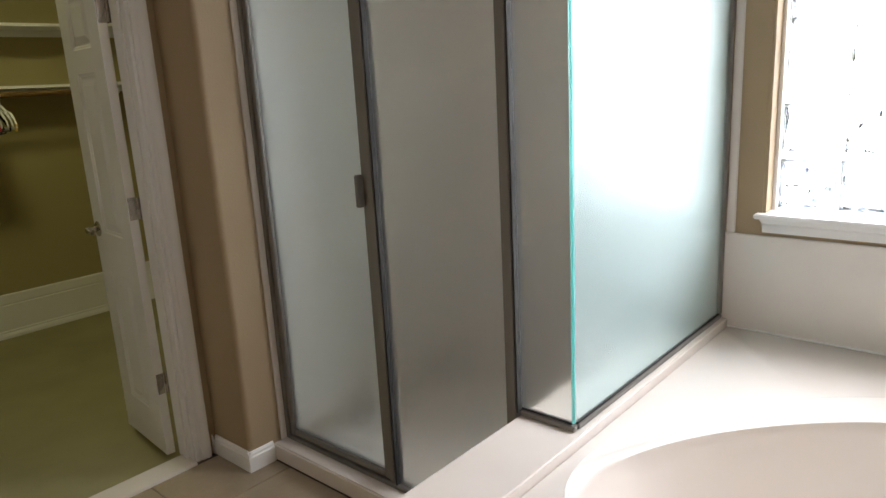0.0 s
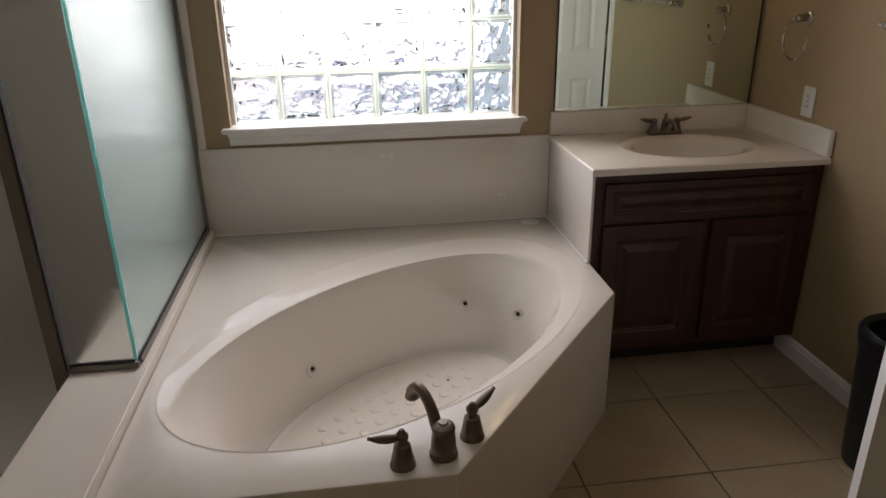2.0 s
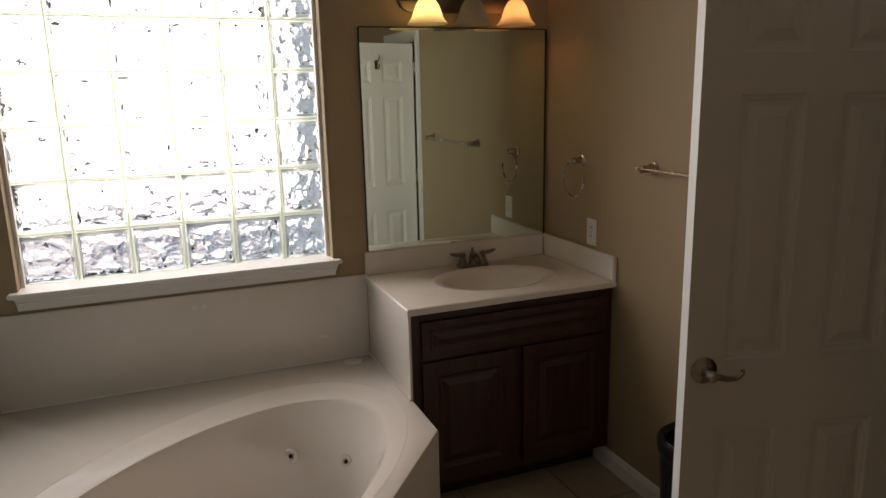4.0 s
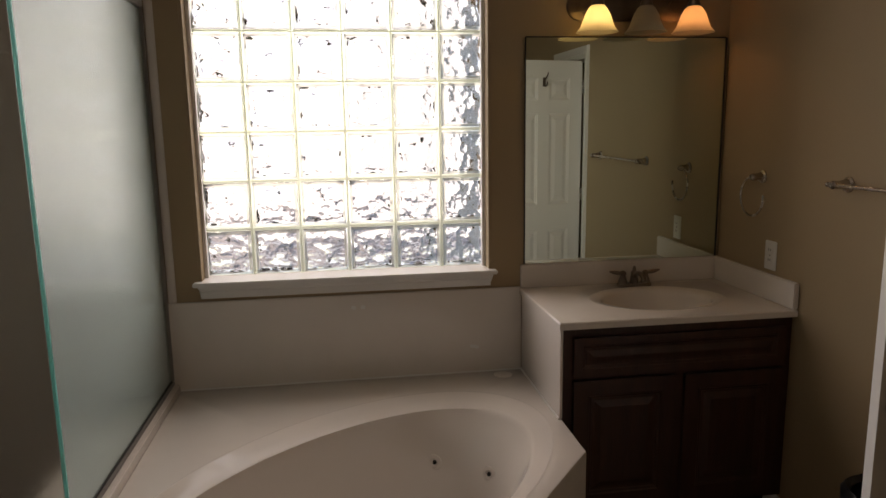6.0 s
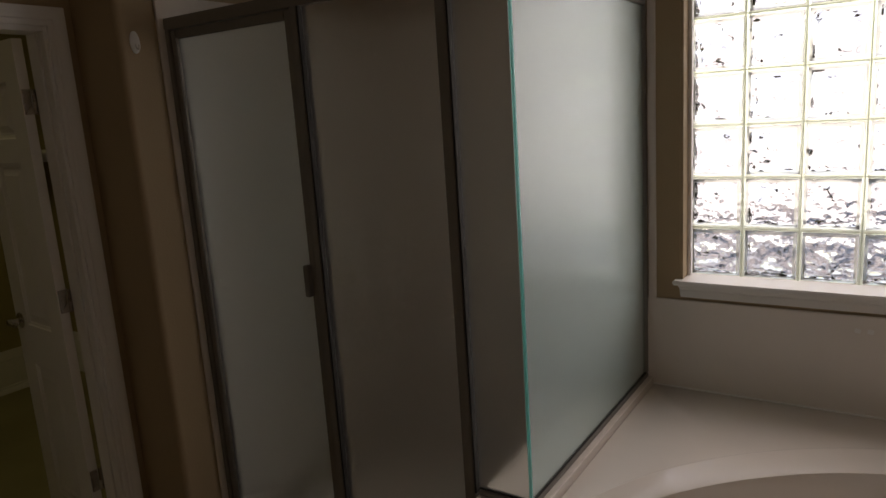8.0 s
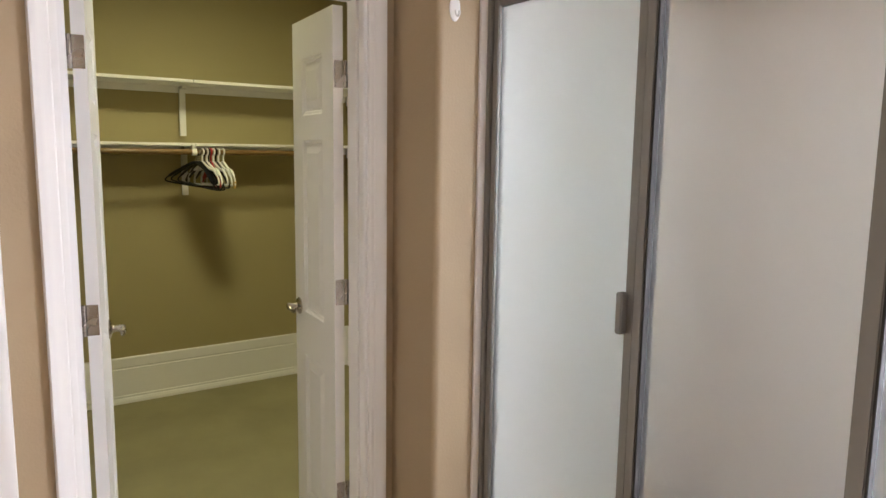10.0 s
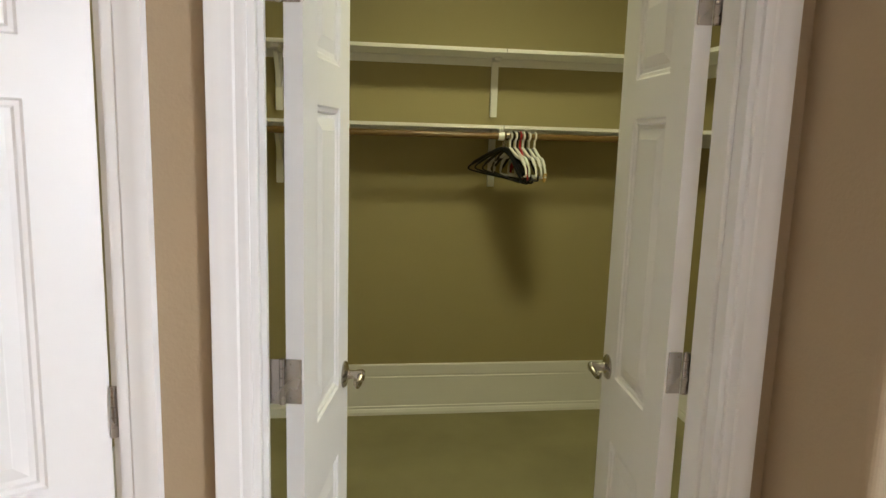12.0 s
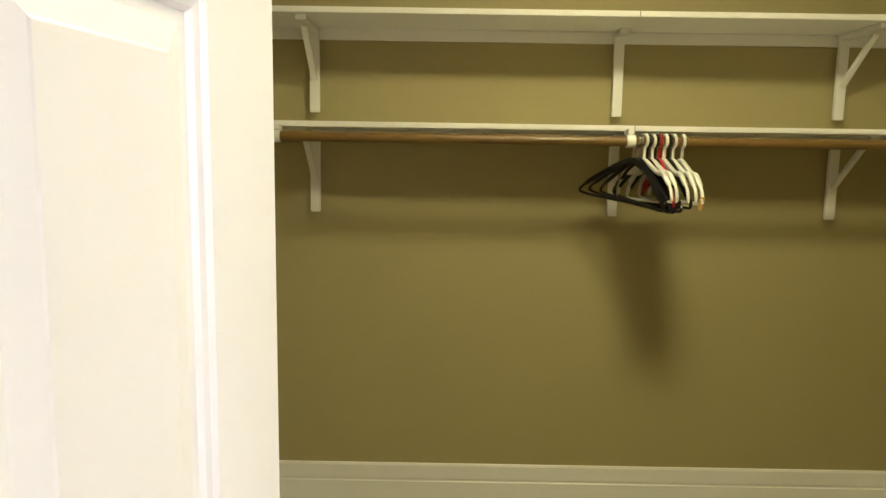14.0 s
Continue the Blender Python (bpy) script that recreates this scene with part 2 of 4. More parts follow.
bm = prism(bmesh.new(), [(XW + 0.001, -0.001), (XW + 0.001, YJ)] + [(XJ - 0.02 + 0.02 * math.sin(a), YJ + 0.02 - 0.02 * math.cos(a)) for a in [math.pi / 2 * k / 6 for k in range(7)]] + [(XJ, -0.001)], 0, H)
tagged(part("wall_shower_end", bm, TAN), "tan wall end with a rounded corner beside the shower", "wall", "", "structure")
bm = bmesh.new()
box(bm, (XR, WC1, 0), (XR + 0.12, -0.001, H))
box(bm, (XR, WC0, WCT), (XR + 0.12, WC1, H))
box(bm, (XR, YB, 0), (XR + 0.12, WC0, H))
tagged(part("wall_east", bm, TAN), LAB + " beside the vanity", "wall", "", "structure")
block("wall_south", (XC - 0.9, YB - 0.12, 0), (4.1, YB, H), TAN, LAB, "wall")
block("wall_toilet_room", (3.76, YB, 0), (3.88, -0.001, H), TAN, LAB + " in the toilet room", "wall")
block("wall_toilet_room_side", (XR + 0.121, -0.9, 0), (3.759, -0.8, H), TAN, LAB + " in the toilet room", "wall")
block("wall_toilet_room_back", (XR + 0.121, -3.1, 0), (3.759, -3.0, H), TAN, LAB + " in the toilet room", "wall")
block("wall_closet_back", (CX - 0.12, CY0 - 0.1, 0), (CX, CY1 + 0.1, H), TAN_LAMPLIT, "tan painted closet back wall behind the shelves", "wall")
block("wall_closet_end", (CX, CY1, 0), (XC - 0.001, CY1 + 0.1, H), TAN_LAMPLIT, "tan painted closet end wall", "wall")
block("wall_closet_side", (CX, CY0 - 0.1, 0), (XC - 0.001, CY0, H), TAN_LAMPLIT, "tan painted closet side wall", "wall")
block("wall_side_room", (XC - 0.9, YB, 0), (XC - 0.8, CY0 - 0.101, H), TAN, LAB + " beyond the side door", "wall")
block("ceiling", (CX - 0.12, YB - 0.12, H), (4.1, 0.20, H + 0.15), CEIL, "off-white painted ceiling", "ceiling")
block("floor", (XC + 0.02, YB, -0.12), (3.76, -0.001, -0.006), GROUT, "dark grout bed under beige tiles", "floor")
block("floor_closet", (CX, CY0, -0.10), (XC + 0.02, CY1, -0.022), CARPET, "olive-beige cut pile carpet in the closet", "carpet")
block("floor_side_room", (XC - 0.8, YB, -0.10), (XC + 0.02, CY0 - 0.101, 0.004), CARPET, "beige carpet beyond the side door", "carpet")
block("threshold", (XC + 0.03, OY0 + 0.015, -0.005), (XW + 0.03, OY1 - 0.015, 0.012), MARBLE, "pale stone threshold under the closet doors", "threshold", bevel=0.003)


def base_run(name, a, b, side, h=0.085, extra=False):
    """A moulded baseboard from a to b on the floor, its face turned to side."""
    low = -0.022 if extra else 0
    a, b, s = Vector((*a, low)), Vector((*b, low)), Vector((*side, 0))
    prof = [(0, 0), (0.014, 0), (0.014, h * 0.72), (0.010, h * 0.80), (0.010, h * 0.88), (0.004, h), (0, h)]
    if extra:
        prof = [(0, 0), (0.026, 0), (0.025, 0.016), (0.018, 0.030), (0.014, 0.034), (0.014, 0.046), (0.010, 0.050), (0.010, 0.216), (0.006, 0.220), (0.006, 0.226), (0.010, 0.230), (0.010, 0.284), (0.006, 0.292), (0, 0.292)]
    o = bmesh.new()
    ends = [[o.verts.new(p + s * d + Vector((0, 0, z))) for d, z in prof] for p in (a, b)]
    k = len(prof)
    for i in range(k):
        o.faces.new((ends[0][i], ends[0][(i + 1) % k], ends[1][(i + 1) % k], ends[1][i]))
    o.faces.new(ends[0])
    o.faces.new(ends[1][::-1])
    bmesh.ops.recalc_face_normals(o, faces=o.faces[:])
    return tagged(part(name, o, WHITE), "white painted moulded baseboard", "baseboard", "", "structure")


base_run("baseboard", (XR, -0.47), (XR, WC1 + 0.07), (-1, 0))
base_run("baseboard", (XW, OY1 + 0.075), (XW, YJ - 0.012), (1, 0))
base_run("baseboard", (XW + 0.012, YJ), (XJ + 0.013, YJ), (0, -1))
base_run("baseboard", (XJ, YJ - 0.013), (XJ, YS - 0.085), (1, 0))
base_run("baseboard", (XW, DY1 + 0.075), (XW, OY0 - 0.075), (1, 0))
base_run("baseboard", (XW, YB), (XW, DY0 - 0.075), (1, 0))
base_run("baseboard", (XW, YB), (XR, YB), (0, 1))
base_run("baseboard", (3.76, -3.0), (3.76, -0.90), (-1, 0))
base_run("baseboard", (CX, CY0), (CX, CY1), (1, 0), extra=True)
base_run("baseboard", (CX, CY1), (XC, CY1), (0, -1), extra=True)
base_run("baseboard", (CX, CY0), (XC, CY0), (0, 1), extra=True)


def casing(name, x, y0, y1, side, top=2.06):
    """Moulded casing round a doorway in a wall of constant x, on the face turned to side (+1 or -1), and the jamb lining."""
    prof = [(0.0, 0.0), (0.0, 0.010), (0.006, 0.013), (0.018, 0.011), (0.022, 0.015), (0.040, 0.017), (0.050, 0.021), (0.062, 0.019), (0.066, 0.0)]
    o = bmesh.new()
    path = [(y0, 0, -1, 0), (y0, top, -1, 1), (y1, top, 1, 1), (y1, 0, 1, 0)]
    rows = [[o.verts.new((x + side * (d + 0.001), y + sy * w, z + sz * w)) for w, d in prof] for y, z, sy, sz in path]
    for a, b in zip(rows, rows[1:]):
        for i in range(len(prof) - 1):
            o.faces.new((a[i], a[i + 1], b[i + 1], b[i]))
    for r in (rows[0], rows[-1]):
        o.faces.new(r)
    bmesh.ops.recalc_face_normals(o, faces=o.faces[:])
    return tagged(part(name, o, WHITE, smooth=True), "white painted fluted door casing", "door casing", "", "structure")


def jamb(name, x0, x1, y0, y1, stop_x, top=2.06):
    t = 0.018
    j = thing(name, pose(0, 0, 0), "white painted door jamb", "door jamb", "", "structure")
    for nm, lo, hi in (("side_board", (x0, y0, 0), (x1, y0 + t, top)), ("side_board", (x0, y1 - t, 0), (x1, y1, top)), ("head_board", (x0, y0 + t, top - t), (x1, y1 - t, top)),
                       ("door_stop", (stop_x, y0 + t, 0), (stop_x + 0.032, y0 + t + 0.010, top - t)), ("door_stop", (stop_x, y1 - t - 0.010, 0), (stop_x + 0.032, y1 - t, top - t))):
        part(nm, box(bmesh.new(), lo, hi, 0.0015), WHITE, j)
    return j


casing("casing_closet", XW, OY0 + 0.006, OY1 - 0.006, 1)
casing("casing_closet_inside", XC, OY0 + 0.006, OY1 - 0.006, -1)
casing("casing_side_door", XW, DY0 + 0.006, DY1 - 0.006, 1)
casing("casing_toilet_room", XR, WC0 + 0.006, WC1 - 0.006, -1, WCT)
casing("casing_toilet_room_inside", XR + 0.12, WC0 + 0.006, WC1 - 0.006, 1, WCT)
jamb("jamb_closet", XC - 0.001, XW + 0.001, OY0, OY1, XC + 0.05)
jamb("jamb_side_door", XC - 0.001, XW + 0.001, DY0, DY1, XW - 0.075)
jamb("jamb_toilet_room", XR - 0.001, XR + 0.121, WC0, WC1, XR + 0.045, WCT)


# ---- doors ----
def slab(w, h, t, panels):
    """A moulded door, hinge edge at x=0, running to x=w, its thickness t along y from 0; panels: (x0, z0, x1, z1)."""
    o = bmesh.new()
    xs = sorted({0.0, w, *[p[0] for p in panels], *[p[2] for p in panels]})
    zs = sorted({0.0, h, *[p[1] for p in panels], *[p[3] for p in panels]})
    for face, out in ((0.0, -1), (t, 1)):
        for xa, xb in zip(xs, xs[1:]):
            for za, zb in zip(zs, zs[1:]):
                if any(p[0] <= xa and xb <= p[2] and p[1] <= za and zb <= p[3] for p in panels):
                    continue
                o.faces.new([o.verts.new((x, face, z)) for x, z in ((xa, za), (xb, za), (xb, zb), (xa, zb))])
        for x0, z0, x1, z1 in panels:
            loops = []
            for inset, depth in ((0, 0), (0.004, 0.004), (0.011, 0.005), (0.015, 0.009), (0.024, 0.009), (0.046, 0.0025), (0.048, 0.0015)):
                loops.append([o.verts.new((x, face - out * depth, z)) for x, z in ((x0 + inset, z0 + inset), (x1 - inset, z0 + inset), (x1 - inset, z1 - inset), (x0 + inset, z1 - inset))])
            for a, b in zip(loops, loops[1:]):
                for i in range(4):
                    o.faces.new((a[i], a[(i + 1) % 4], b[(i + 1) % 4], b[i]))
            o.faces.new(loops[-1])
    for a, b in (((0, 0), (0, h)), ((w, 0), (w, h)), ((0, 0), (w, 0)), ((0, h), (w, h))):
        o.faces.new([o.verts.new(c) for c in ((a[0], 0, a[1]), (b[0], 0, b[1]), (b[0], t, b[1]), (a[0], t, a[1]))])
    bmesh.ops.remove_doubles(o, verts=o.verts[:], dist=1e-5)
    bmesh.ops.recalc_face_normals(o, faces=o.faces[:])
    return o


def lever(parent, x, z, y, out, swing, mat=NICKEL):
    """A lever handle on the face at y, standing out along out (+1 or -1); the lever points to swing along x."""
    h = sub("handle", parent, Matrix.Translation((x, y, z)))
    rot = pose(0, 0, 0, -90 * out, 0, 0)
    bm = lathe(bmesh.new(), [(0, 0), (0.033, 0), (0.033, 0.003), (0.029, 0.007), (0.020, 0.009), (0.013, 0.012), (0.011, 0.020), (0.013, 0.034), (0.014, 0.046), (0.010, 0.052), (0, 0.053)], rot, 28)
    part("rosette", bm, mat, h, smooth=True)
    pts = curve([(0, out * 0.042, 0), (swing * 0.016, out * 0.046, -0.001), (swing * 0.038, out * 0.044, -0.007), (swing * 0.058, out * 0.043, -0.007), (swing * 0.072, out * 0.043, 0.002), (swing * 0.076, out * 0.043, 0.013)])
    rad = [0.0105 - 0.0045 * i / (len(pts) - 1) for i in range(len(pts))]
    part("lever", tube(bmesh.new(), pts, rad, 12, 0.8), mat, h, smooth=True)
    return h


def hinges(parent, y, out, heights, mat=NICKEL, wide=False):
    for z in heights:
        hg = sub("hinge", parent, Matrix.Translation((0, y, z)))
        bm = bmesh.new()
        for k in range(5):
            lathe(bm, [(0, -0.0085), (0.0062, -0.0085), (0.0062, 0.0085), (0, 0.0085)], Matrix.Translation((-0.004, out * 0.006, (k - 2) * 0.0182)), 12)
        part("knuckle", bm, mat, hg, smooth=True)
        bm = box(bmesh.new(), (-0.0022, -out * 0.031 if out > 0 else 0.002, -0.0445), (-0.0004, 0.0 if out > 0 else 0.031, 0.0445), 0.0008, 1)
        ys = [-out * 0.008, -out * 0.024]
        for dz, yy in ((-0.034, 0), (0.0, 1), (0.034, 0)):
            lathe(bm, [(0.0028, 0.0), (0.0028, 0.0006), (0, 0.0009)], Matrix.Translation((-0.0022, ys[yy], dz)) @ pose(0, 0, 0, 0, -90, 0), 8)
        part("leaf_plate", bm, mat, hg)
        if wide:
            a, b = sorted((out * 0.010, out * 0.030))
            part("jamb_plate", box(bmesh.new(), (-0.006, a, -0.0445), (-0.004, b, 0.0445), 0.0006, 1), mat, hg)


def narrow_panels(w, h, s=0.09):
    return [(s, 0.18, w - s, 0.76), (s, 0.93, w - s, 1.585), (s, 1.675, w - s, h - 0.14)]


def six_panels(w, h, s=0.11, m=0.10, up=0.0):
    a, b = (s, (w - m) / 2), ((w + m) / 2, w - s)
    return [(x0, z0, x1, z1) for x0, x1 in (a, b) for z0, z1 in ((0.23 + up, 0.82 + up), (1.00 + up, 1.62 + up), (1.71 + up, h - 0.115))]


def swing_door(name, pivot, angle, w, panels, label, flip, lever_side, knob_z=0.94, both=True, hinge_face=0, wide=False, h=2.02):
    """flip: the slab's thickness lies on the other side of the hinge line."""
    d = thing(name, pose(*pivot, 0.012, 0, 0, angle), label, "door", "", "structure")
    t = 0.035
    o = slab(w, h, t, panels)
    if flip:
        o.transform(Matrix.Translation((0, -t, 0)))
    part("leaf", o, WHITE, d)
    y0, y1 = (-t, 0.0) if flip else (0.0, t)
    lever(d, w - 0.046, knob_z, y1, 1, -1)
    if both:
        lever(d, w - 0.046, knob_z, y0, -1, -1)
    face = y1 if hinge_face > 0 else y0
    hinges(d, face, hinge_face, (0.32, 1.06, 1.80), wide=wide)
    return d


LW = 0.43
swing_door("door_1", (XC - 0.012, -1.446), 180 - 5.0, LW, narrow_panels(LW, 2.02, 0.108), "open white moulded panel closet door with a nickel lever", False, 1, hinge_face=-1, wide=True)
swing_door("door_2", (XC - 0.012, -2.251), 180 - 11.5, LW, narrow_panels(LW, 2.02, 0.108), "open white moulded panel closet door beside the tan wall", True, 1, hinge_face=1, wide=True)
swing_door("door_3", (XW - 0.002, DY1 - 0.022), -90 + 30, 0.64, six_panels(0.64, 2.02, 0.098, 0.09, -0.05), "white six-panel door standing slightly open into the bathroom", True, 1, hinge_face=1)
swing_door("door_4", (XR - 0.034, WC1 - 0.046), 166, 0.60, six_panels(0.60, 1.97, 0.095, 0.090), "open white six-panel toilet room door with a curled nickel lever", True, 1, knob_z=0.978, hinge_face=-1, h=1.97)

# ---- window ----
win = thing("window_1", pose(0, 0, 0), "glass block window of wavy square blocks in a white trimmed opening", "window", "", "structure")
bm = bmesh.new()
for lo, hi in (((WX0, 0.002, WZ0), (WX0 + 0.012, 0.19, WZ1)), ((WX1 - 0.012, 0.002, WZ0), (WX1, 0.19, WZ1)), ((WX0 + 0.012, 0.002, WZ1 - 0.012), (WX1 - 0.012, 0.19, WZ1))):
    box(bm, lo, hi, 0.001)
part("reveal", bm, TAN, win)
bm = bmesh.new()
for lo, hi in (((WX0 + 0.012, 0.070, WZ0), (WX0 + 0.026, 0.100, WZ1 - 0.012)), ((WX1 - 0.026, 0.070, WZ0), (WX1 - 0.012, 0.100, WZ1 - 0.012)), ((WX0 + 0.026, 0.070, WZ1 - 0.026), (WX1 - 0.026, 0.100, WZ1 - 0.012))):
    box(bm, lo, hi, 0.002)
part("window_frame", bm, WHITE, win, "white vinyl edge frame")
bm = box(bmesh.new(), (WX0 - 0.02, -0.042, WZ0 - 0.006), (WX1 + 0.02, 0.19, WZ0 + 0.012), 0.004)
part("window_sill", bm, WHITE, win, "white painted sill board")
bm = bmesh.new()
o = bmesh.new()
prof = [(0, 0.0), (-0.014, 0.0), (-0.014, 0.030), (-0.022, 0.036), (-0.026, 0.052), (0, 0.052)]
rows = []
for x, k in ((WX0 - 0.005, 1), (WX1 + 0.005, -1)):
    rows.append([o.verts.new((x + k * (0.0 if z > 0.04 else 0.012), y - 0.001, WZ0 - 0.006 - 0.052 + z)) for y, z in prof])
for i in range(6):
    o.faces.new((rows[0][i], rows[0][(i + 1) % 6], rows[1][(i + 1) % 6], rows[1][i]))
o.faces.new(rows[0]); o.faces.new(rows[1][::-1])
bmesh.ops.recalc_face_normals(o, faces=o.faces[:])
part("apron", o, WHITE, win, "white painted moulded apron")
PITCH, BX0, BZ0 = 0.2032, 0.152, 0.957
bm = bmesh.new()
for i in range(7):
    x = BX0 + i * PITCH - 0.006
    box(bm, (x - 0.0085, 0.108, BZ0 - 0.012), (x + 0.0085, 0.172, BZ0 + 7 * PITCH - 0.006))
    box(bm, (x - 0.0025, 0.100, BZ0 - 0.012), (x + 0.0025, 0.1075, BZ0 + 7 * PITCH - 0.006), 0.001, 1)
for k in range(8):
    z = BZ0 + k * PITCH - 0.006
    for i in range(6):
        box(bm, (BX0 + i * PITCH + 0.0028, 0.110, z - 0.0085), (BX0 + (i + 1) * PITCH - 0.0148, 0.170, z + 0.0085))
        box(bm, (BX0 + i * PITCH - 0.003, 0.101, z - 0.0025), (BX0 + (i + 1) * PITCH - 0.009, 0.1095, z + 0.0025), 0.001, 1)
joint = part("joint", bm, MORTAR, win, "pale greenish joints")
joint.visible_shadow = False

# a block: wavy faced pane with a raised rim
bw = 0.1835
o = bmesh.new()
for y, s in ((0.0, 1), (0.076, -1)):
    n = 14
    grid = [0, 0.062, 0.10] + [0.10 + 0.8 * k / 10 for k in range(1, 10)] + [0.90, 0.938, 1]
    g = [[None] * (n + 1) for _ in range(n + 1)]
    for a in range(n + 1):
        for b in range(n + 1):
            u, v = grid[a], grid[b]
            e = min(u, v, 1 - u, 1 - v)
            d = 0.006 if e < 0.03 else (0.0 if e < 0.10 else 0.004 + 0.004 * noise.noise(Vector((u * 4.5, v * 4.5, 3.0 + s))))
            g[a][b] = o.verts.new((u * bw, y + s * d, v * bw))
    for a in range(n):
        for b in range(n):
            f = o.faces.new((g[a][b], g[a + 1][b], g[a + 1][b + 1], g[a][b + 1]))
            if s == 1 and (a in (0, n - 1) or b in (0, n - 1)):
                f.material_index = 1
    if s == 1:
        first = g
rim = lambda g: [g[a][0] for a in range(n + 1)] + [g[n][b] for b in range(1, n + 1)] + [g[a][n] for a in range(n - 1, -1, -1)] + [g[0][b] for b in range(n - 1, 0, -1)]
ra, rb = rim(first), rim(g)
for i in range(len(ra)):
    j = (i + 1) % len(ra)
    o.faces.new((ra[i], ra[j], rb[j], rb[i]))
bmesh.ops.recalc_face_normals(o, faces=o.faces[:])
for f in o.faces:
    f.smooth = True
block_mesh = bpy.data.meshes.new("glass_block")
o.to_mesh(block_mesh)
o.free()
block_mesh.materials.append(BLOCK)
block_mesh.materials.append(BLOCK_RIM)
for i in range(6):
    for k in range(7):
        ob = new("glass_block", block_mesh)
        ob.parent = win
        ob.matrix_basis = Matrix.Translation((BX0 + i * PITCH + 0.0038, 0.100, BZ0 + k * PITCH + 0.0038))
        ob.visible_shadow = False

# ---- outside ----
block("ground", (-120, 0.21, -0.35), (120, 150, -0.25), GRASS, "open ground outside the window, paled to offset shade", "ground")
# Fence and wing wall are guesses, added as shapes behind the glass blocks.
fence = thing("fence", pose(0, 3.3, -0.25), "added board fence outside the window, paled to look brighter", "fence")
for i in range(34):
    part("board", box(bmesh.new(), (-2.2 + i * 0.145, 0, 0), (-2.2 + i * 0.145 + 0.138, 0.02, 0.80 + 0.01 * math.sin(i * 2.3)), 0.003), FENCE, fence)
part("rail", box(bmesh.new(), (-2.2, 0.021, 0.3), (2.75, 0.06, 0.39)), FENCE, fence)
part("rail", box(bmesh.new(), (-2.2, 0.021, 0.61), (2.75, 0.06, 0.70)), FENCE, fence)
block("wall_house_outside", (1.56, 0.21, -0.25), (1.80, 2.6, 3.4), STUCCO, "added wing wall outside the window, paled to offset shade", "wall")

# ---- bath platform ----
DZ, LZ = 0.495, 0.525
bath = thing("bathtub", pose(0, 0, 0), "off-white acrylic whirlpool tub set in a marble deck by the window", "bathtub")
X0, X1, DC, YF = 0.03, 1.508, -0.83, -1.68
DGX = X1 - (0.635 / 0.785) * (DC - YF)
outline = [(X0, -0.011), (X1, -0.011), (X1, DC), (DGX, YF), (X0, YF)]
TC, TA = Vector((0.738, -0.945)), math.atan2(0.67, 0.742)


def toward(th, a, b, c=(0, 0)):
    """The point of an ellipse in the direction th from the tub's centre."""
    u = th - TA
    r = a * b / math.hypot(b * math.cos(u), a * math.sin(u))
    return Vector((TC.x + c[0] + r * math.cos(th), TC.y + c[1] + r * math.sin(th)))


def border(th):
    d = Vector((math.cos(th), math.sin(th)))
    best = 1e9
    for (ax, ay), (bx, by) in zip(outline, outline[1:] + outline[:1]):
        ex, ey = bx - ax, by - ay
        den = d.x * ey - d.y * ex
        if abs(den) > 1e-9:
            s = ((ax - TC.x) * ey - (ay - TC.y) * ex) / den
            k = ((ax - TC.x) * d.y - (ay - TC.y) * d.x) / den
            if s > 0 and -1e-6 <= k <= 1 + 1e-6:
                best = min(best, s)
    return TC + d * best


angles = sorted([2 * math.pi * i / 128 for i in range(128)] + [math.atan2(y - TC.y, x - TC.x) % (2 * math.pi) for x, y in outline])
NA = len(angles)


def ringed(levels):
    o = bmesh.new()
    rows = []
    for fn, z in levels:
        rows.append([o.verts.new((*fn(t), z)) for t in angles])
    for a, b in zip(rows, rows[1:]):
        for i in range(NA):
            o.faces.new((a[i], a[(i + 1) % NA], b[(i + 1) % NA], b[i]))
    return o, rows


def inset(d):
    return lambda t: border(t) + (TC - border(t)).normalized() * d


E = lambda a, b, cx=0.0, cy=0.0: (lambda t: toward(t, a, b, (cx, cy)))
o, rows = ringed([(inset(0), 0.0), (inset(0), DZ - 0.008), (inset(0.003), DZ - 0.002), (inset(0.008), DZ), (E(0.822, 0.490, 0.021, 0.068), DZ)])
bmesh.ops.recalc_face_normals(o, faces=o.faces[:])
part("deck", o, MARBLE, bath, "off-white cultured marble deck and skirt", smooth=True)
levels = [(0.822, 0.490, 0.021, 0.068, 0.0003), (0.818, 0.487, 0.021, 0.068, 0.0015), (0.812, 0.481, 0.019, 0.064, 0.0005), (0.785, 0.448, 0.010, 0.032, -0.007), (0.768, 0.418, 0.0, 0.006, -0.012),
          (0.757, 0.406, 0, 0, -0.018), (0.748, 0.400, 0, 0, -0.032), (0.705, 0.392, 0, 0, -0.07), (0.655, 0.384, 0, 0, -0.13), (0.612, 0.376, 0, 0, -0.20), (0.592, 0.366, 0, 0, -0.28), (0.578, 0.352, 0, 0, -0.34),
          (0.565, 0.338, 0, 0, -0.365), (0.553, 0.326, 0, 0, -0.373), (0.545, 0.318, 0, 0, -0.369), (0.52, 0.30, 0, 0, -0.377), (0.40, 0.20, 0, 0, -0.379), (0.15, 0.08, 0, 0, -0.380)]
o, rows = ringed([(E(a, b, cx, cy), DZ + z) for a, b, cx, cy, z in levels])
o.faces.new(rows[-1])
bmesh.ops.recalc_face_normals(o, faces=o.faces[:])
part("basin", o, ACRYLIC, bath, smooth=True)
bm = bmesh.new()
ca, sa = math.cos(TA), math.sin(TA)
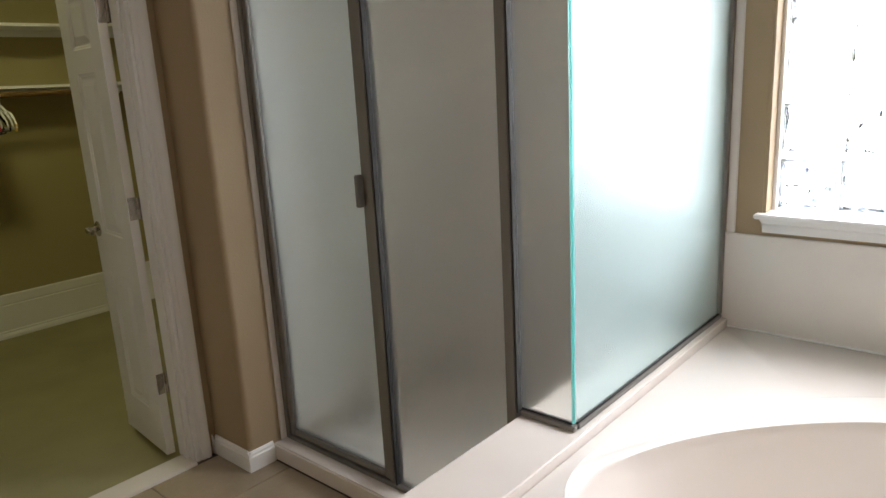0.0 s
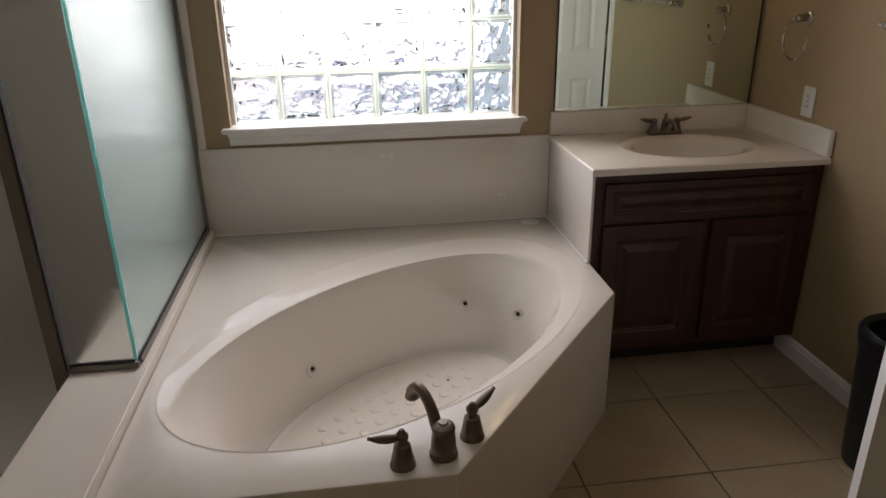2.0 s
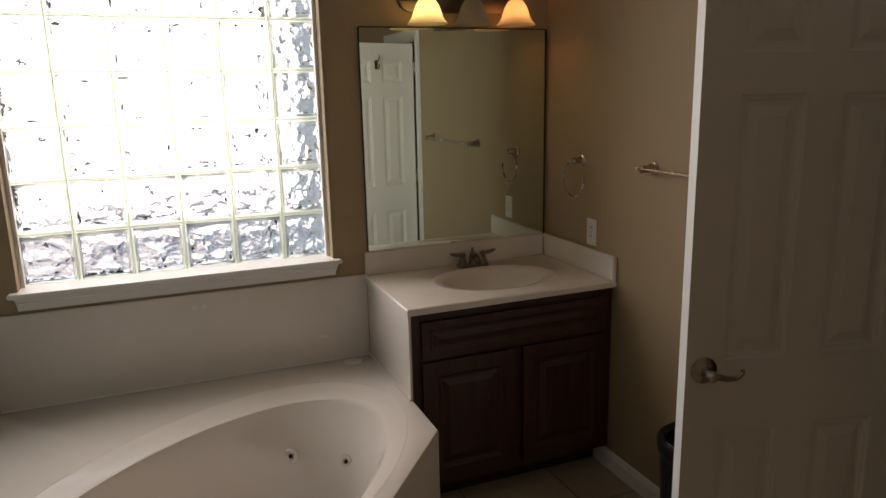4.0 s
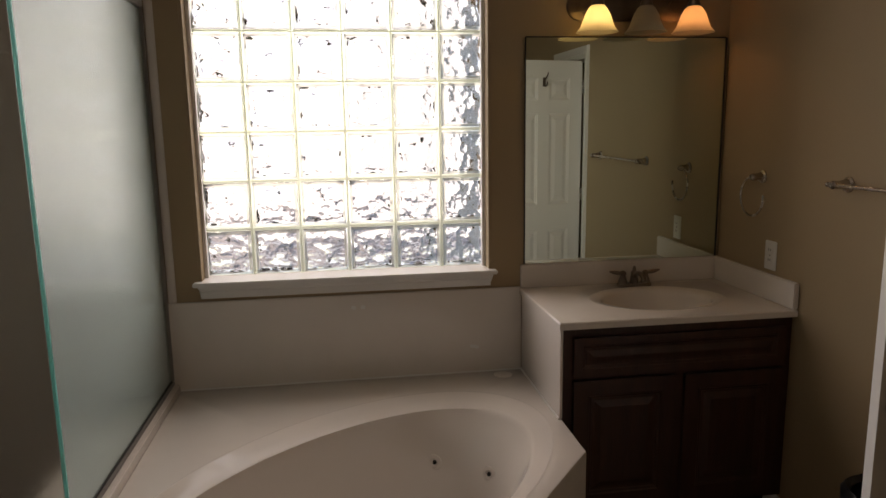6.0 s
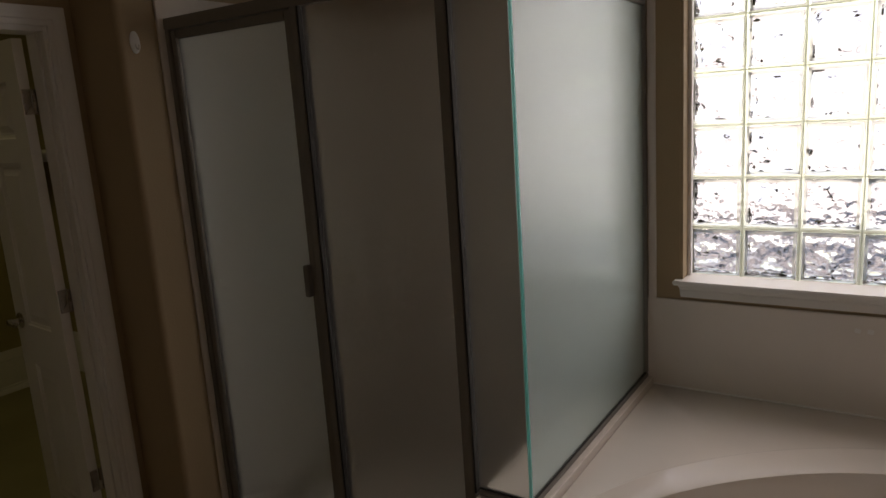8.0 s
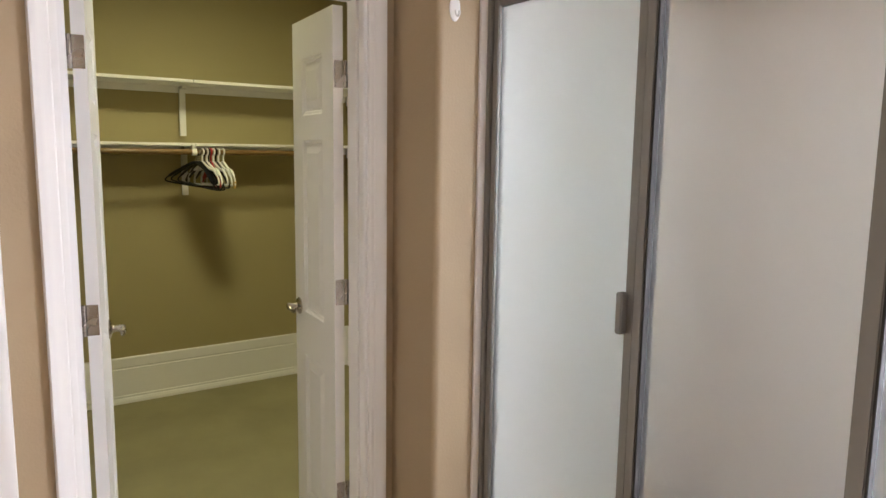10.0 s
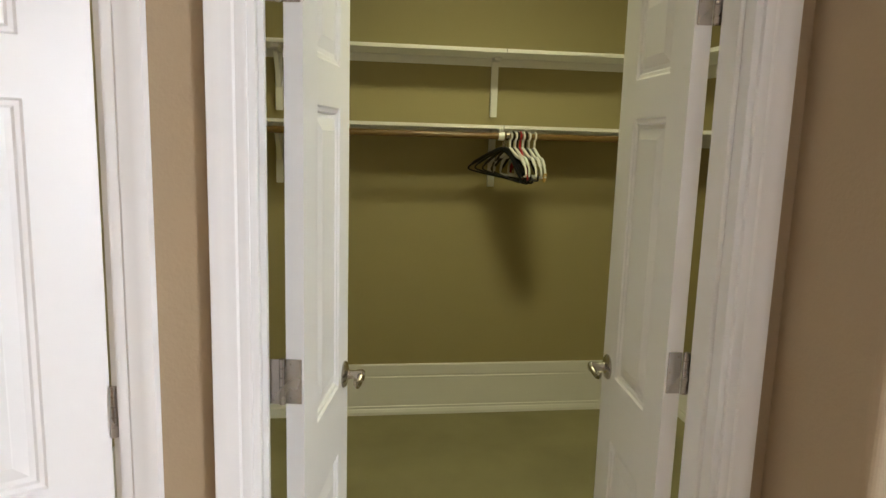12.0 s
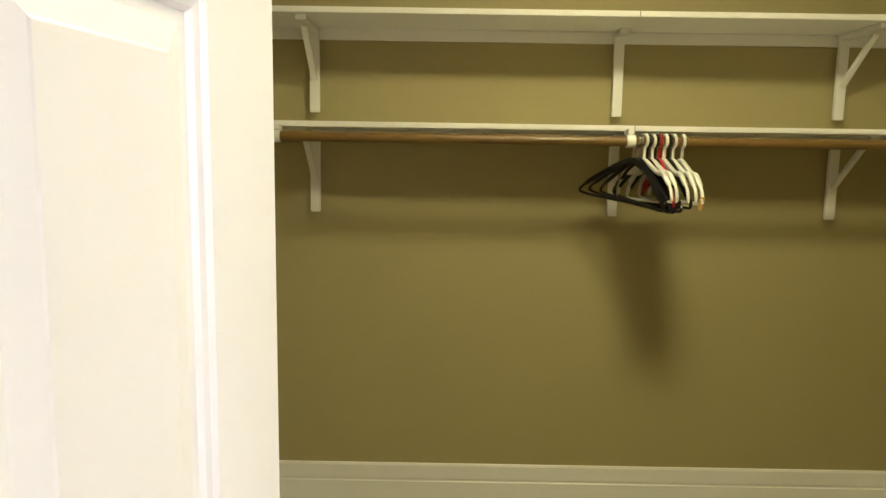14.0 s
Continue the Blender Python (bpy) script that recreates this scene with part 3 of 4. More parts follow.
for i in range(-5, 6):
    for k in range(-3, 4):
        u, v = i * 0.075 + (0.037 if k % 2 else 0), k * 0.062
        if (u / 0.46) ** 2 + (v / 0.22) ** 2 < 1:
            lathe(bm, [(0.018, 0), (0.016, 0.0025), (0.009, 0.004), (0, 0.0045)], Matrix.Translation((TC.x + u * ca - v * sa, TC.y + u * sa + v * ca, DZ - 0.380)), 10)
tagged(part("grip_dots", bm, ACRYLIC, bath, "raised slip-resistant dots", smooth=True), kind="stuff")


def wall_point(th, depth):
    a = [(l[0], l[1], -l[4]) for l in levels[5:13]]
    for p, q in zip(a, a[1:]):
        if p[2] <= depth <= q[2]:
            k = (depth - p[2]) / (q[2] - p[2])
            return toward(th, p[0] + (q[0] - p[0]) * k, p[1] + (q[1] - p[1]) * k)
    return toward(th, a[-1][0], a[-1][1])


def jet(x, y, depth):
    th = math.atan2(y - TC.y, x - TC.x)
    p = wall_point(th, depth)
    j = sub("jet", bath, look((p.x, p.y, DZ - depth), (TC.x, TC.y, DZ - depth + 0.10)) @ pose(0, 0, 0, 180, 0, 0))
    part("ring", lathe(bmesh.new(), [(0.027, -0.004), (0.030, 0.000), (0.028, 0.005), (0.016, 0.007), (0.012, 0.004), (0.010, -0.002)], Matrix(), 24), ACRYLIC, j, smooth=True)
    part("nozzle", lathe(bmesh.new(), [(0.0085, 0.001), (0.007, 0.006), (0.005, 0.008), (0, 0.007)], Matrix(), 16), DARK, j, smooth=True)


jet(0.44, -0.72, 0.27)
jet(1.016, -0.495, 0.19)
jet(1.166, -0.625, 0.19)
dr = sub("overflow", bath, pose(0.935, -0.705, DZ - 0.377))
part("hole", lathe(bmesh.new(), [(0, 0), (0.006, 0.0006), (0.004, 0.0016), (0, 0.0018)], n=14), DARK, dr)
dr = sub("drain", bath, pose(0.36, -1.27, DZ - 0.375))
part("drain_cap", lathe(bmesh.new(), [(0.030, 0), (0.030, 0.003), (0.020, 0.006), (0.018, 0.010), (0, 0.012)], n=24), WPLASTIC, dr, smooth=True)

# low ledge that carries the shower glass
bm = box(bmesh.new(), (-0.18, YF, 0), (X0 - 0.0005, -0.002, LZ), 0.005, 3)
tagged(part("shower_ledge", bm, MARBLE), "off-white cultured marble ledge between the shower and the tub", "ledge", "", "structure")
bm = box(bmesh.new(), (0.0, -0.011, DZ + 0.001), (1.496, -0.001, 0.873), 0.003)
tagged(part("tub_backsplash", bm, MARBLE), "off-white cultured marble panel on the wall behind the tub", "wall panel", "", "structure")
bm = box(bmesh.new(), (1.497, -0.572, DZ + 0.001), (1.507, -0.012, 0.843), 0.002)
tagged(part("tub_end_panel", bm, MARBLE), "off-white cultured marble panel on the end of the vanity", "wall panel", "", "structure")
bm = box(bmesh.new(), (0.0105, -0.010, 0.8735), (0.043, -0.001, 2.15), 0.003)
tagged(part("shower_wall_edge", bm, MARBLE), "off-white cultured marble edge strip on the wall beside the shower glass", "wall panel", "", "structure")
bm = tube(bmesh.new(), [(0.032, -0.0125, DZ + 0.002), (1.494, -0.0125, DZ + 0.002)], 0.0048, 8)
tube(bm, [(1.4955, -0.012, DZ + 0.002), (1.4955, -0.572, DZ + 0.002)], 0.0048, 8)
tagged(part("caulk_bead", bm, WPLASTIC, smooth=True), "white caulk bead along the tub deck and the wall panels", "caulk", "", "structure")
# Bright specular smudges on the marble, put in as small white pads.
for x, z, w, h in ((0.762, 0.817, 0.010, 0.008), (0.802, 0.817, 0.010, 0.008), (1.285, 0.612, 0.020, 0.007)):
    pad = thing("smudge_pad", pose(x, -0.0112, z, 0, 12, 0), "small white pad for a bright specular smudge on the tub panel", "adhesive pad", "adhesive pads")
    part("pad", box(bmesh.new(), (-w, -0.0022, -h), (w, 0, h), 0.002), WPLASTIC, pad)
soap = thing("soap_dish_cap", pose(1.40, -0.07, DZ + 0.0005), "round clear plastic cover plate on the tub deck", "cover plate")
part("plate", lathe(bmesh.new(), [(0.042, 0), (0.042, 0.003), (0.036, 0.006), (0.02, 0.007), (0, 0.007)], n=28), MARBLE, soap, smooth=True)


def tub_handle(x, y, turn, group="tub handles"):
    h = thing("bath_tap", pose(x, y, DZ + 0.0005, 0, 0, turn), "aged nickel lever tap on the marble tub deck", "tap", group)
    part("base", lathe(bmesh.new(), [(0, 0), (0.030, 0), (0.030, 0.006), (0.027, 0.010), (0.027, 0.016), (0.024, 0.030), (0.020, 0.050), (0.019, 0.056), (0.013, 0.060), (0.011, 0.070), (0.015, 0.074), (0.015, 0.082), (0.009, 0.088), (0.006, 0.096), (0, 0.099)], n=28), BRONZE, h, smooth=True)
    pts = curve([(0.004, 0, 0.078), (0.022, 0, 0.080), (0.045, 0, 0.086), (0.066, 0, 0.094), (0.080, 0, 0.100)])
    rad = [0.005 + 0.006 * math.sin(math.pi * min(1, i / (len(pts) - 1) * 1.15)) for i in range(len(pts))]
    part("lever", tube(bmesh.new(), pts, rad, 12), BRONZE, h, smooth=True)


tub_handle(0.700, -1.628, -160)
tub_handle(0.874, -1.550, 38)
sp = thing("bath_faucet", pose(0.797, -1.605, DZ + 0.0005, 0, 0, 118), "aged nickel tub spout with a curved neck on the marble deck", "faucet")
part("base", lathe(bmesh.new(), [(0, 0), (0.034, 0), (0.034, 0.007), (0.030, 0.012), (0.030, 0.020), (0.028, 0.050), (0.026, 0.068), (0.028, 0.072), (0.026, 0.080), (0.016, 0.086), (0.012, 0.086), (0.010, 0.090), (0, 0.090)], n=28), BRONZE, sp, smooth=True)
pts = curve([(0.010, 0, 0.048), (0.028, 0, 0.066), (0.046, 0, 0.098), (0.074, 0, 0.124), (0.104, 0, 0.127), (0.124, 0, 0.110), (0.128, 0, 0.092)])
part("neck", tube(bmesh.new(), pts, [0.017 - 0.006 * math.sin(math.pi * i / (len(pts) - 1)) * 0.6 for i in range(len(pts))], 16), BRONZE, sp, smooth=True)
part("ring", lathe(bmesh.new(), [(0.016, 0), (0.018, 0.004), (0.016, 0.010), (0.013, 0.010)], Matrix.Translation((0.128, 0, 0.086)), 20), BRONZE, sp, smooth=True)

# ---- shower ----
SH = 2.03
CZ = 0.075
DX0, DX1 = XJ + 0.012, -0.765          # door frame
PX1 = -0.205
bm = box(bmesh.new(), (XJ + 0.001, YS - 0.085, 0), (-0.181, YS + 0.045, CZ), 0.006, 3)
tagged(part("shower_curb", bm, MARBLE), "off-white cultured marble curb under the shower door", "curb", "", "structure")
block("floor_shower", (XJ + 0.001, YS + 0.046, 0), (-0.181, -0.002, 0.035), MARBLE, "off-white shower base", "floor")
block("shower_wall_panel_back", (XJ + 0.011, -0.012, 0.036), (-0.001, -0.002, 2.15), MARBLE, "off-white cultured marble shower wall", "wall panel")
block("shower_wall_panel_side", (XJ + 0.001, YS - 0.045, CZ + 0.0005), (XJ + 0.0105, -0.002, 2.15), MARBLE, "off-white cultured marble shower wall", "wall panel", bevel=0.002)

shower = thing("shower_enclosure", pose(0, YS, 0), "framed obscure glass shower enclosure with a satin metal frame", "shower enclosure")


def bar(name, lo, hi, mat=FRAME, parent=shower, bevel=0.003, label=""):
    return part(name, box(bmesh.new(), lo, hi, bevel), mat, parent, label)


bar("side_jamb", (DX0, -0.022, CZ), (DX0 + 0.022, 0.022, SH))
bar("sill_track", (DX0 + 0.022, -0.024, CZ), (PX1, 0.024, CZ + 0.018))
bar("header", (DX0, -0.024, SH), (0.010, 0.024, SH + 0.040))
bar("strike_post", (DX1 + 0.0125, -0.022, CZ + 0.018), (DX1 + 0.0425, 0.022, SH))
bar("post_seal", (DX1 + 0.043, -0.0224, CZ + 0.018), (DX1 + 0.0495, 0.016, SH), GASKET, bevel=0.001)
bar("corner_post", (PX1 - 0.012, -0.024, CZ + 0.018), (PX1 + 0.024, 0.024, SH))
bar("post_seam", (PX1 + 0.0245, -0.0244, LZ + 0.012), (PX1 + 0.0305, 0.020, SH), GASKET, bevel=0.001)
bar("ledge_track", (PX1 + 0.031, -0.014, LZ), (0.006, 0.010, LZ + 0.018))
bar("side_track", (-0.014, 0.0105, LZ), (0.010, -YS - 0.014, LZ + 0.018))
bar("track_seal", (-0.009, 0.0105, LZ + 0.0185), (0.007, -YS - 0.014, LZ + 0.024), GASKET, bevel=0.001)
bar("track_seal", (PX1 + 0.031, -0.007, LZ + 0.0185), (-0.004, 0.006, LZ + 0.024), GASKET, bevel=0.001)
bar("wall_channel", (-0.014, -YS - 0.036, LZ + 0.018), (0.010, -YS - 0.0135, SH))
bar("side_header", (-0.014, 0.0245, SH), (0.010, -YS - 0.0135, SH + 0.040))
for nm, lo, hi in (("fixed_pane", (DX1 + 0.046, -0.003, CZ + 0.018), (PX1 - 0.008, 0.003, SH)),
                   ("return_pane", (PX1 + 0.027, -0.003, LZ + 0.024), (-0.0065, 0.003, SH)),
                   ("side_pane", (-0.004, 0.0035, LZ + 0.024), (0.002, -YS - 0.036, SH))):
    g = bar(nm, lo, hi, OBSCURE_SIDE if nm == "side_pane" else OBSCURE, bevel=0.0)
    g.visible_shadow = False
g = bar("glass_edge", (-0.005, -0.0035, LZ + 0.024), (0.003, 0.0030, SH), GLASS_EDGE, bevel=0.0, label="aqua polished glass edge")
g.visible_shadow = False
door = sub("shower_door", shower, pose(0, 0, 0))
bar("hinge_stile", (DX0 + 0.024, -0.016, CZ + 0.022), (DX0 + 0.050, 0.016, SH - 0.004), parent=door)
bar("strike_stile", (DX1 - 0.018, -0.016, CZ + 0.022), (DX1 + 0.012, 0.016, SH - 0.004), parent=door)
bar("top_rail", (DX0 + 0.050, -0.014, SH - 0.034), (DX1 - 0.018, 0.014, SH - 0.004), parent=door)
bar("bottom_rail", (DX0 + 0.050, -0.014, CZ + 0.022), (DX1 - 0.018, 0.014, CZ + 0.050), parent=door)
bar("seal", (DX0 + 0.0222, -0.010, CZ + 0.022), (DX0 + 0.0238, 0.010, SH - 0.004), GASKET, parent=door, bevel=0.0)
g = bar("pane", (DX0 + 0.050, -0.003, CZ + 0.050), (DX1 - 0.018, 0.003, SH - 0.034), OBSCURE_DOOR, parent=door, bevel=0.0)
g.visible_shadow = False
bm = box(bmesh.new(), (DX1 - 0.026, -0.042, 1.105), (DX1 - 0.006, -0.0165, 1.212), 0.003)
part("pull", bm, FRAME, door)
bm = box(bmesh.new(), (DX1 - 0.026, 0.0165, 1.105), (DX1 - 0.006, 0.042, 1.212), 0.003)
part("pull", bm, FRAME, door)

# ---- vanity ----
VX0, VX1, VY, CT = 1.512, XR - 0.001, -0.560, 0.868
van = thing("vanity_cabinet", pose(0, 0, 0), "dark cherry vanity cabinet with two raised-panel doors beside the tub", "bathroom vanity")
bm = bmesh.new()
box(bm, (VX0, VY + 0.020, 0.10), (VX0 + 0.018, -0.002, CT - 0.028))
box(bm, (VX1 - 0.018, VY + 0.020, 0.10), (VX1, -0.002, CT - 0.028))
box(bm, (VX0 + 0.018, VY + 0.020, 0.10), (VX1 - 0.018, -0.002, 0.118))
part("body", bm, CHERRY, van)
# Toe kick set back, in a darker colour than the body.
part("toe_kick", box(bmesh.new(), (VX0, VY + 0.095, 0), (VX1, VY + 0.11, 0.10)), CHERRY_DARK, van)
bm = bmesh.new()
box(bm, (VX0, VY, 0.10), (VX0 + 0.045, VY + 0.0195, CT - 0.028), 0.001)
box(bm, (VX1 - 0.045, VY, 0.10), (VX1, VY + 0.0195, CT - 0.028), 0.001)
xm = (VX0 + VX1) / 2
box(bm, (xm - 0.024, VY, 0.14), (xm + 0.024, VY + 0.0195, 0.63), 0.001)
for z0, z1 in ((0.10, 0.14), (0.63, 0.668), (CT - 0.075, CT - 0.028)):
    box(bm, (VX0 + 0.045, VY + 0.0005, z0), (VX1 - 0.045, VY + 0.0195, z1), 0.001)
part("face_frame", bm, CHERRY, van)


def raised(w, h, frame_w=0.058):
    """A cabinet front with a raised centre panel, its face at y=0 turned to -y, thickness 19 mm."""
    return slab(w, h, 0.019, [(frame_w, frame_w, w - frame_w, h - frame_w)])


fw = xm - VX0 - 0.054
for x in (VX0 + 0.036, xm + 0.018):
    dd = sub("door", van, pose(x, VY - 0.0205, 0.128))
    part("panel", raised(fw, 0.512), CHERRY, dd)
dd = sub("drawer_front", van, pose(VX0 + 0.036, VY - 0.0205, 0.656))
part("panel", slab(VX1 - VX0 - 0.072, 0.148, 0.019, [(0.030, 0.028, VX1 - VX0 - 0.102, 0.120)]), CHERRY, dd)

top = thing("countertop", pose(0, 0, 0), "off-white cultured marble vanity top with a moulded oval basin", "countertop")
o = bmesh.new()
bx, by, N = 1.985, -0.305, 64
rect = (1.488, -0.590, XR - 0.001, -0.001)


def edge_point(t):
    d = Vector((math.cos(t), math.sin(t)))
    s = min(((rect[2] if d.x > 0 else rect[0]) - bx) / d.x if abs(d.x) > 1e-9 else 1e9, ((rect[3] if d.y > 0 else rect[1]) - by) / d.y if abs(d.y) > 1e-9 else 1e9)
    return (bx + d.x * s, by + d.y * s)


ths = sorted([2 * math.pi * i / N for i in range(N)] + [math.atan2(y - by, x - bx) % (2 * math.pi) for x in (rect[0], rect[2]) for y in (rect[1], rect[3])])
rings = []
rings.append([o.verts.new((*edge_point(t), CT - 0.026)) for t in ths])
rings.append([o.verts.new((*edge_point(t), CT - 0.005)) for t in ths])
rings.append([o.verts.new((bx + (edge_point(t)[0] - bx) * 0.992, by + (edge_point(t)[1] - by) * 0.985, CT)) for t in ths])
for a, b, z in ((0.290, 0.205, 0.0), (0.283, 0.199, 0.004), (0.270, 0.190, 0.003), (0.235, 0.168, -0.002), (0.225, 0.160, -0.008), (0.215, 0.152, -0.030), (0.190, 0.135, -0.085), (0.14, 0.10, -0.125), (0.06, 0.045, -0.138), (0.02, 0.02, -0.140)):
    rings.append([o.verts.new((bx + a * math.cos(t), by - 0.005 + b * math.sin(t), CT + z)) for t in ths])
for p, q in zip(rings, rings[1:]):
    for i in range(len(ths)):
        o.faces.new((p[i], p[(i + 1) % len(ths)], q[(i + 1) % len(ths)], q[i]))
o.faces.new(rings[-1])
bmesh.ops.recalc_face_normals(o, faces=o.faces[:])
part("counter", o, MARBLE, top, smooth=True)
part("backsplash", box(bmesh.new(), (1.492, -0.021, CT + 0.0005), (XR - 0.022, -0.001, 0.972), 0.004), MARBLE, top)
part("side_splash", box(bmesh.new(), (XR - 0.021, -0.590, CT + 0.0005), (XR - 0.001, -0.001, 0.972), 0.004), MARBLE, top)
part("drain", lathe(bmesh.new(), [(0, 0), (0.022, 0), (0.022, 0.003), (0.014, 0.006), (0, 0.007)], Matrix.Translation((bx, by - 0.005, CT - 0.1395)), 20), NICKEL, top, smooth=True)

fa = thing("basin_faucet", pose(1.985, -0.085, CT + 0.001), "aged nickel two-handle basin faucet on the marble vanity top", "faucet")
part("base_plate", box(bmesh.new(), (-0.078, -0.026, 0), (0.078, 0.026, 0.014), 0.007, 3), BRONZE, fa)
for s in (-1, 1):
    hd = sub("handle", fa, pose(s * 0.052, 0, 0.0145))
    part("stem", lathe(bmesh.new(), [(0.022, 0), (0.020, 0.010), (0.013, 0.030), (0.012, 0.036), (0.016, 0.042), (0.014, 0.050), (0.006, 0.056), (0, 0.057)], n=24), BRONZE, hd, smooth=True)
    pts = curve([(0, 0, 0.046), (s * 0.020, -0.002, 0.047), (s * 0.045, -0.004, 0.052), (s * 0.062, -0.005, 0.056)])
    part("lever", tube(bmesh.new(), pts, [0.0045 + 0.0045 * math.sin(math.pi * min(1, 1.1 * i / (len(pts) - 1))) for i in range(len(pts))], 10), BRONZE, hd, smooth=True)
part("spout_body", lathe(bmesh.new(), [(0.020, 0.0145), (0.018, 0.030), (0.014, 0.055), (0.015, 0.062), (0.008, 0.070), (0.007, 0.082), (0.004, 0.090), (0, 0.091)], n=24), BRONZE, fa, smooth=True)
part("spout", tube(bmesh.new(), curve([(0, 0.002, 0.035), (0, -0.030, 0.062), (0, -0.070, 0.066), (0, -0.100, 0.050), (0, -0.108, 0.038)]), 0.0105, 14), BRONZE, fa, smooth=True)

mi = thing("wall_mirror", pose(0, -0.002, 0.9735, 0.28), "frameless plate mirror on the wall above the vanity", "mirror")
part("glass", box(bmesh.new(), (1.512, -0.0055, 0), (XR - 0.021, 0, 0.957), 0.001, 1), MIRROR, mi)
part("edge_strip", box(bmesh.new(), (XR - 0.0205, -0.007, 0), (XR - 0.0125, 0.001, 0.958)), GASKET, mi)
part("top_strip", box(bmesh.new(), (1.512, -0.007, 0.9575), (XR - 0.021, 0.001, 0.961)), GASKET, mi)
part("edge_strip", box(bmesh.new(), (1.5085, -0.007, 0), (1.5115, 0.001, 0.958)), GASKET, mi)

# vanity light
vl = thing("vanity_light", pose(1.98, 0, 2.055), "three-shade bronze wall light above the mirror with two lamps lit", "wall light")
pts = [(x, z) for x, z in [(-0.235 + 0.06 * math.cos(a), 0.06 * math.sin(a)) for a in [math.pi / 2 + math.pi * k / 12 for k in range(13)]] + [(0.235 + 0.06 * math.cos(a), 0.06 * math.sin(a)) for a in [-math.pi / 2 + math.pi * k / 12 for k in range(13)]]]
bm = prism(bmesh.new(), pts, 0.001, 0.022, 0.004)
bm.transform(pose(0, 0, 0, 90, 0, 0))
part("back_plate", bm, BRONZE, vl)
part("rail", tube(bmesh.new(), [(-0.24, -0.055, 0.028), (0.24, -0.055, 0.028)], 0.007, 12), BRONZE, vl, smooth=True)
for x in (-0.16, 0.16):
    part("bracket", tube(bmesh.new(), [(x * 0.9, -0.020, 0.01), (x * 0.9, -0.055, 0.028)], 0.006, 10), BRONZE, vl)
for x in (-0.205, 0.0, 0.205):
    arm = sub("lamp", vl, pose(x, -0.13, 0))
    part("arm", tube(bmesh.new(), curve([(0, 0.075, 0.028), (0, 0.045, 0.045), (0, 0.015, 0.040), (0, 0, 0.020)]), 0.006, 10), BRONZE, arm, smooth=True)
    part("holder", lathe(bmesh.new(), [(0.024, -0.022), (0.026, -0.012), (0.022, 0.004), (0.012, 0.012), (0.010, 0.022), (0, 0.024)], n=20), BRONZE, arm, smooth=True)
    prof = [(0.026, -0.016), (0.036, -0.026), (0.050, -0.050), (0.060, -0.080), (0.068, -0.100), (0.082, -0.116), (0.085, -0.120)]
    part("shade", lathe(bmesh.new(), prof, n=32), SHADE, arm, "bell-shaped alabaster glass shade", smooth=True)

# towel ring, bar, outlet
tr = thing("towel_ring", pose(XR - 0.0005, -0.315, 1.352), "brushed nickel towel ring on the tan wall beside the mirror", "towel ring")
part("mount", lathe(bmesh.new(), [(0.026, 0), (0.026, 0.005), (0.018, 0.010), (0.014, 0.030), (0.015, 0.046), (0.010, 0.056), (0, 0.058)], pose(0, 0, 0, 0, -90, 0), 24), NICKEL, tr, smooth=True)
pts = [(-0.046, 0.078 * math.sin(a), -0.078 + 0.078 * math.cos(a)) for a in [math.radians(278) * k / 36 for k in range(37)]]
part("ring", tube(bmesh.new(), pts, 0.0045, 8), NICKEL, tr, smooth=True)
tb = thing("towel_bar", pose(XR - 0.0005, -0.80, 1.358), "brushed nickel towel bar on the tan wall beside the vanity", "towel bar")
for y in (0, -0.70):
    part("mount", lathe(bmesh.new(), [(0.027, 0), (0.027, 0.005), (0.019, 0.010), (0.014, 0.035), (0.015, 0.062), (0.009, 0.070), (0, 0.071)], pose(0, y, 0, 0, -90, 0), 24), NICKEL, tb, smooth=True)
part("rod", tube(bmesh.new(), [(-0.055, 0.035, 0), (-0.055, 0.033, 0), (-0.055, 0.022, 0), (-0.055, 0.0, 0), (-0.055, -0.735, 0)], [0.003, 0.009, 0.0065, 0.0065, 0.0065], 14), NICKEL, tb, smooth=True)
ou = thing("wall_outlet", pose(XR - 0.0005, -0.402, 1.045), "white duplex outlet plate on the tan wall above the side splash", "electrical outlet")
part("plate", box(bmesh.new(), (-0.006, -0.036, -0.058), (0, 0.036, 0.058), 0.002), WPLASTIC, ou)
for z in (-0.020, 0.020):
    so = sub("socket", ou, pose(-0.0062, 0, z))
    part("face", box(bmesh.new(), (-0.0022, -0.016, -0.014), (0, 0.016, 0.014), 0.001), WPLASTIC, so)
    for y in (-0.006, 0.006):
        part("slot", box(bmesh.new(), (-0.0030, y - 0.0012, -0.002), (-0.0023, y + 0.0012, 0.007)), DARK, so)
part("screw", lathe(bmesh.new(), [(0, 0.0062), (0.003, 0.0062), (0.003, 0.0078), (0, 0.0082)], pose(0, 0, 0, 0, -90, 0), 10), NICKEL, ou)

bn = thing("waste_bin", pose(2.285, -1.25, 0.0), "black plastic waste bin on the tiles behind the open white door", "waste bin")
part("bin", lathe(bmesh.new(), [(0, 0.0), (0.095, 0.0), (0.10, 0.012), (0.122, 0.45), (0.128, 0.455), (0.128, 0.474), (0.121, 0.477), (0.115, 0.467), (0.095, 0.02), (0, 0.015)], n=32), BLACK, bn, smooth=True)
bm = lathe(bmesh.new(), [(0.125, 0.43), (0.131, 0.457), (0.132, 0.482), (0.121, 0.500), (0.104, 0.484), (0.109, 0.452)], n=40)
for v in bm.verts:
    v.co += Vector((0, 0, 0.012 * noise.noise(v.co * 25)))
part("liner", bm, BLACK, bn, "crumpled black bag rim", smooth=True)

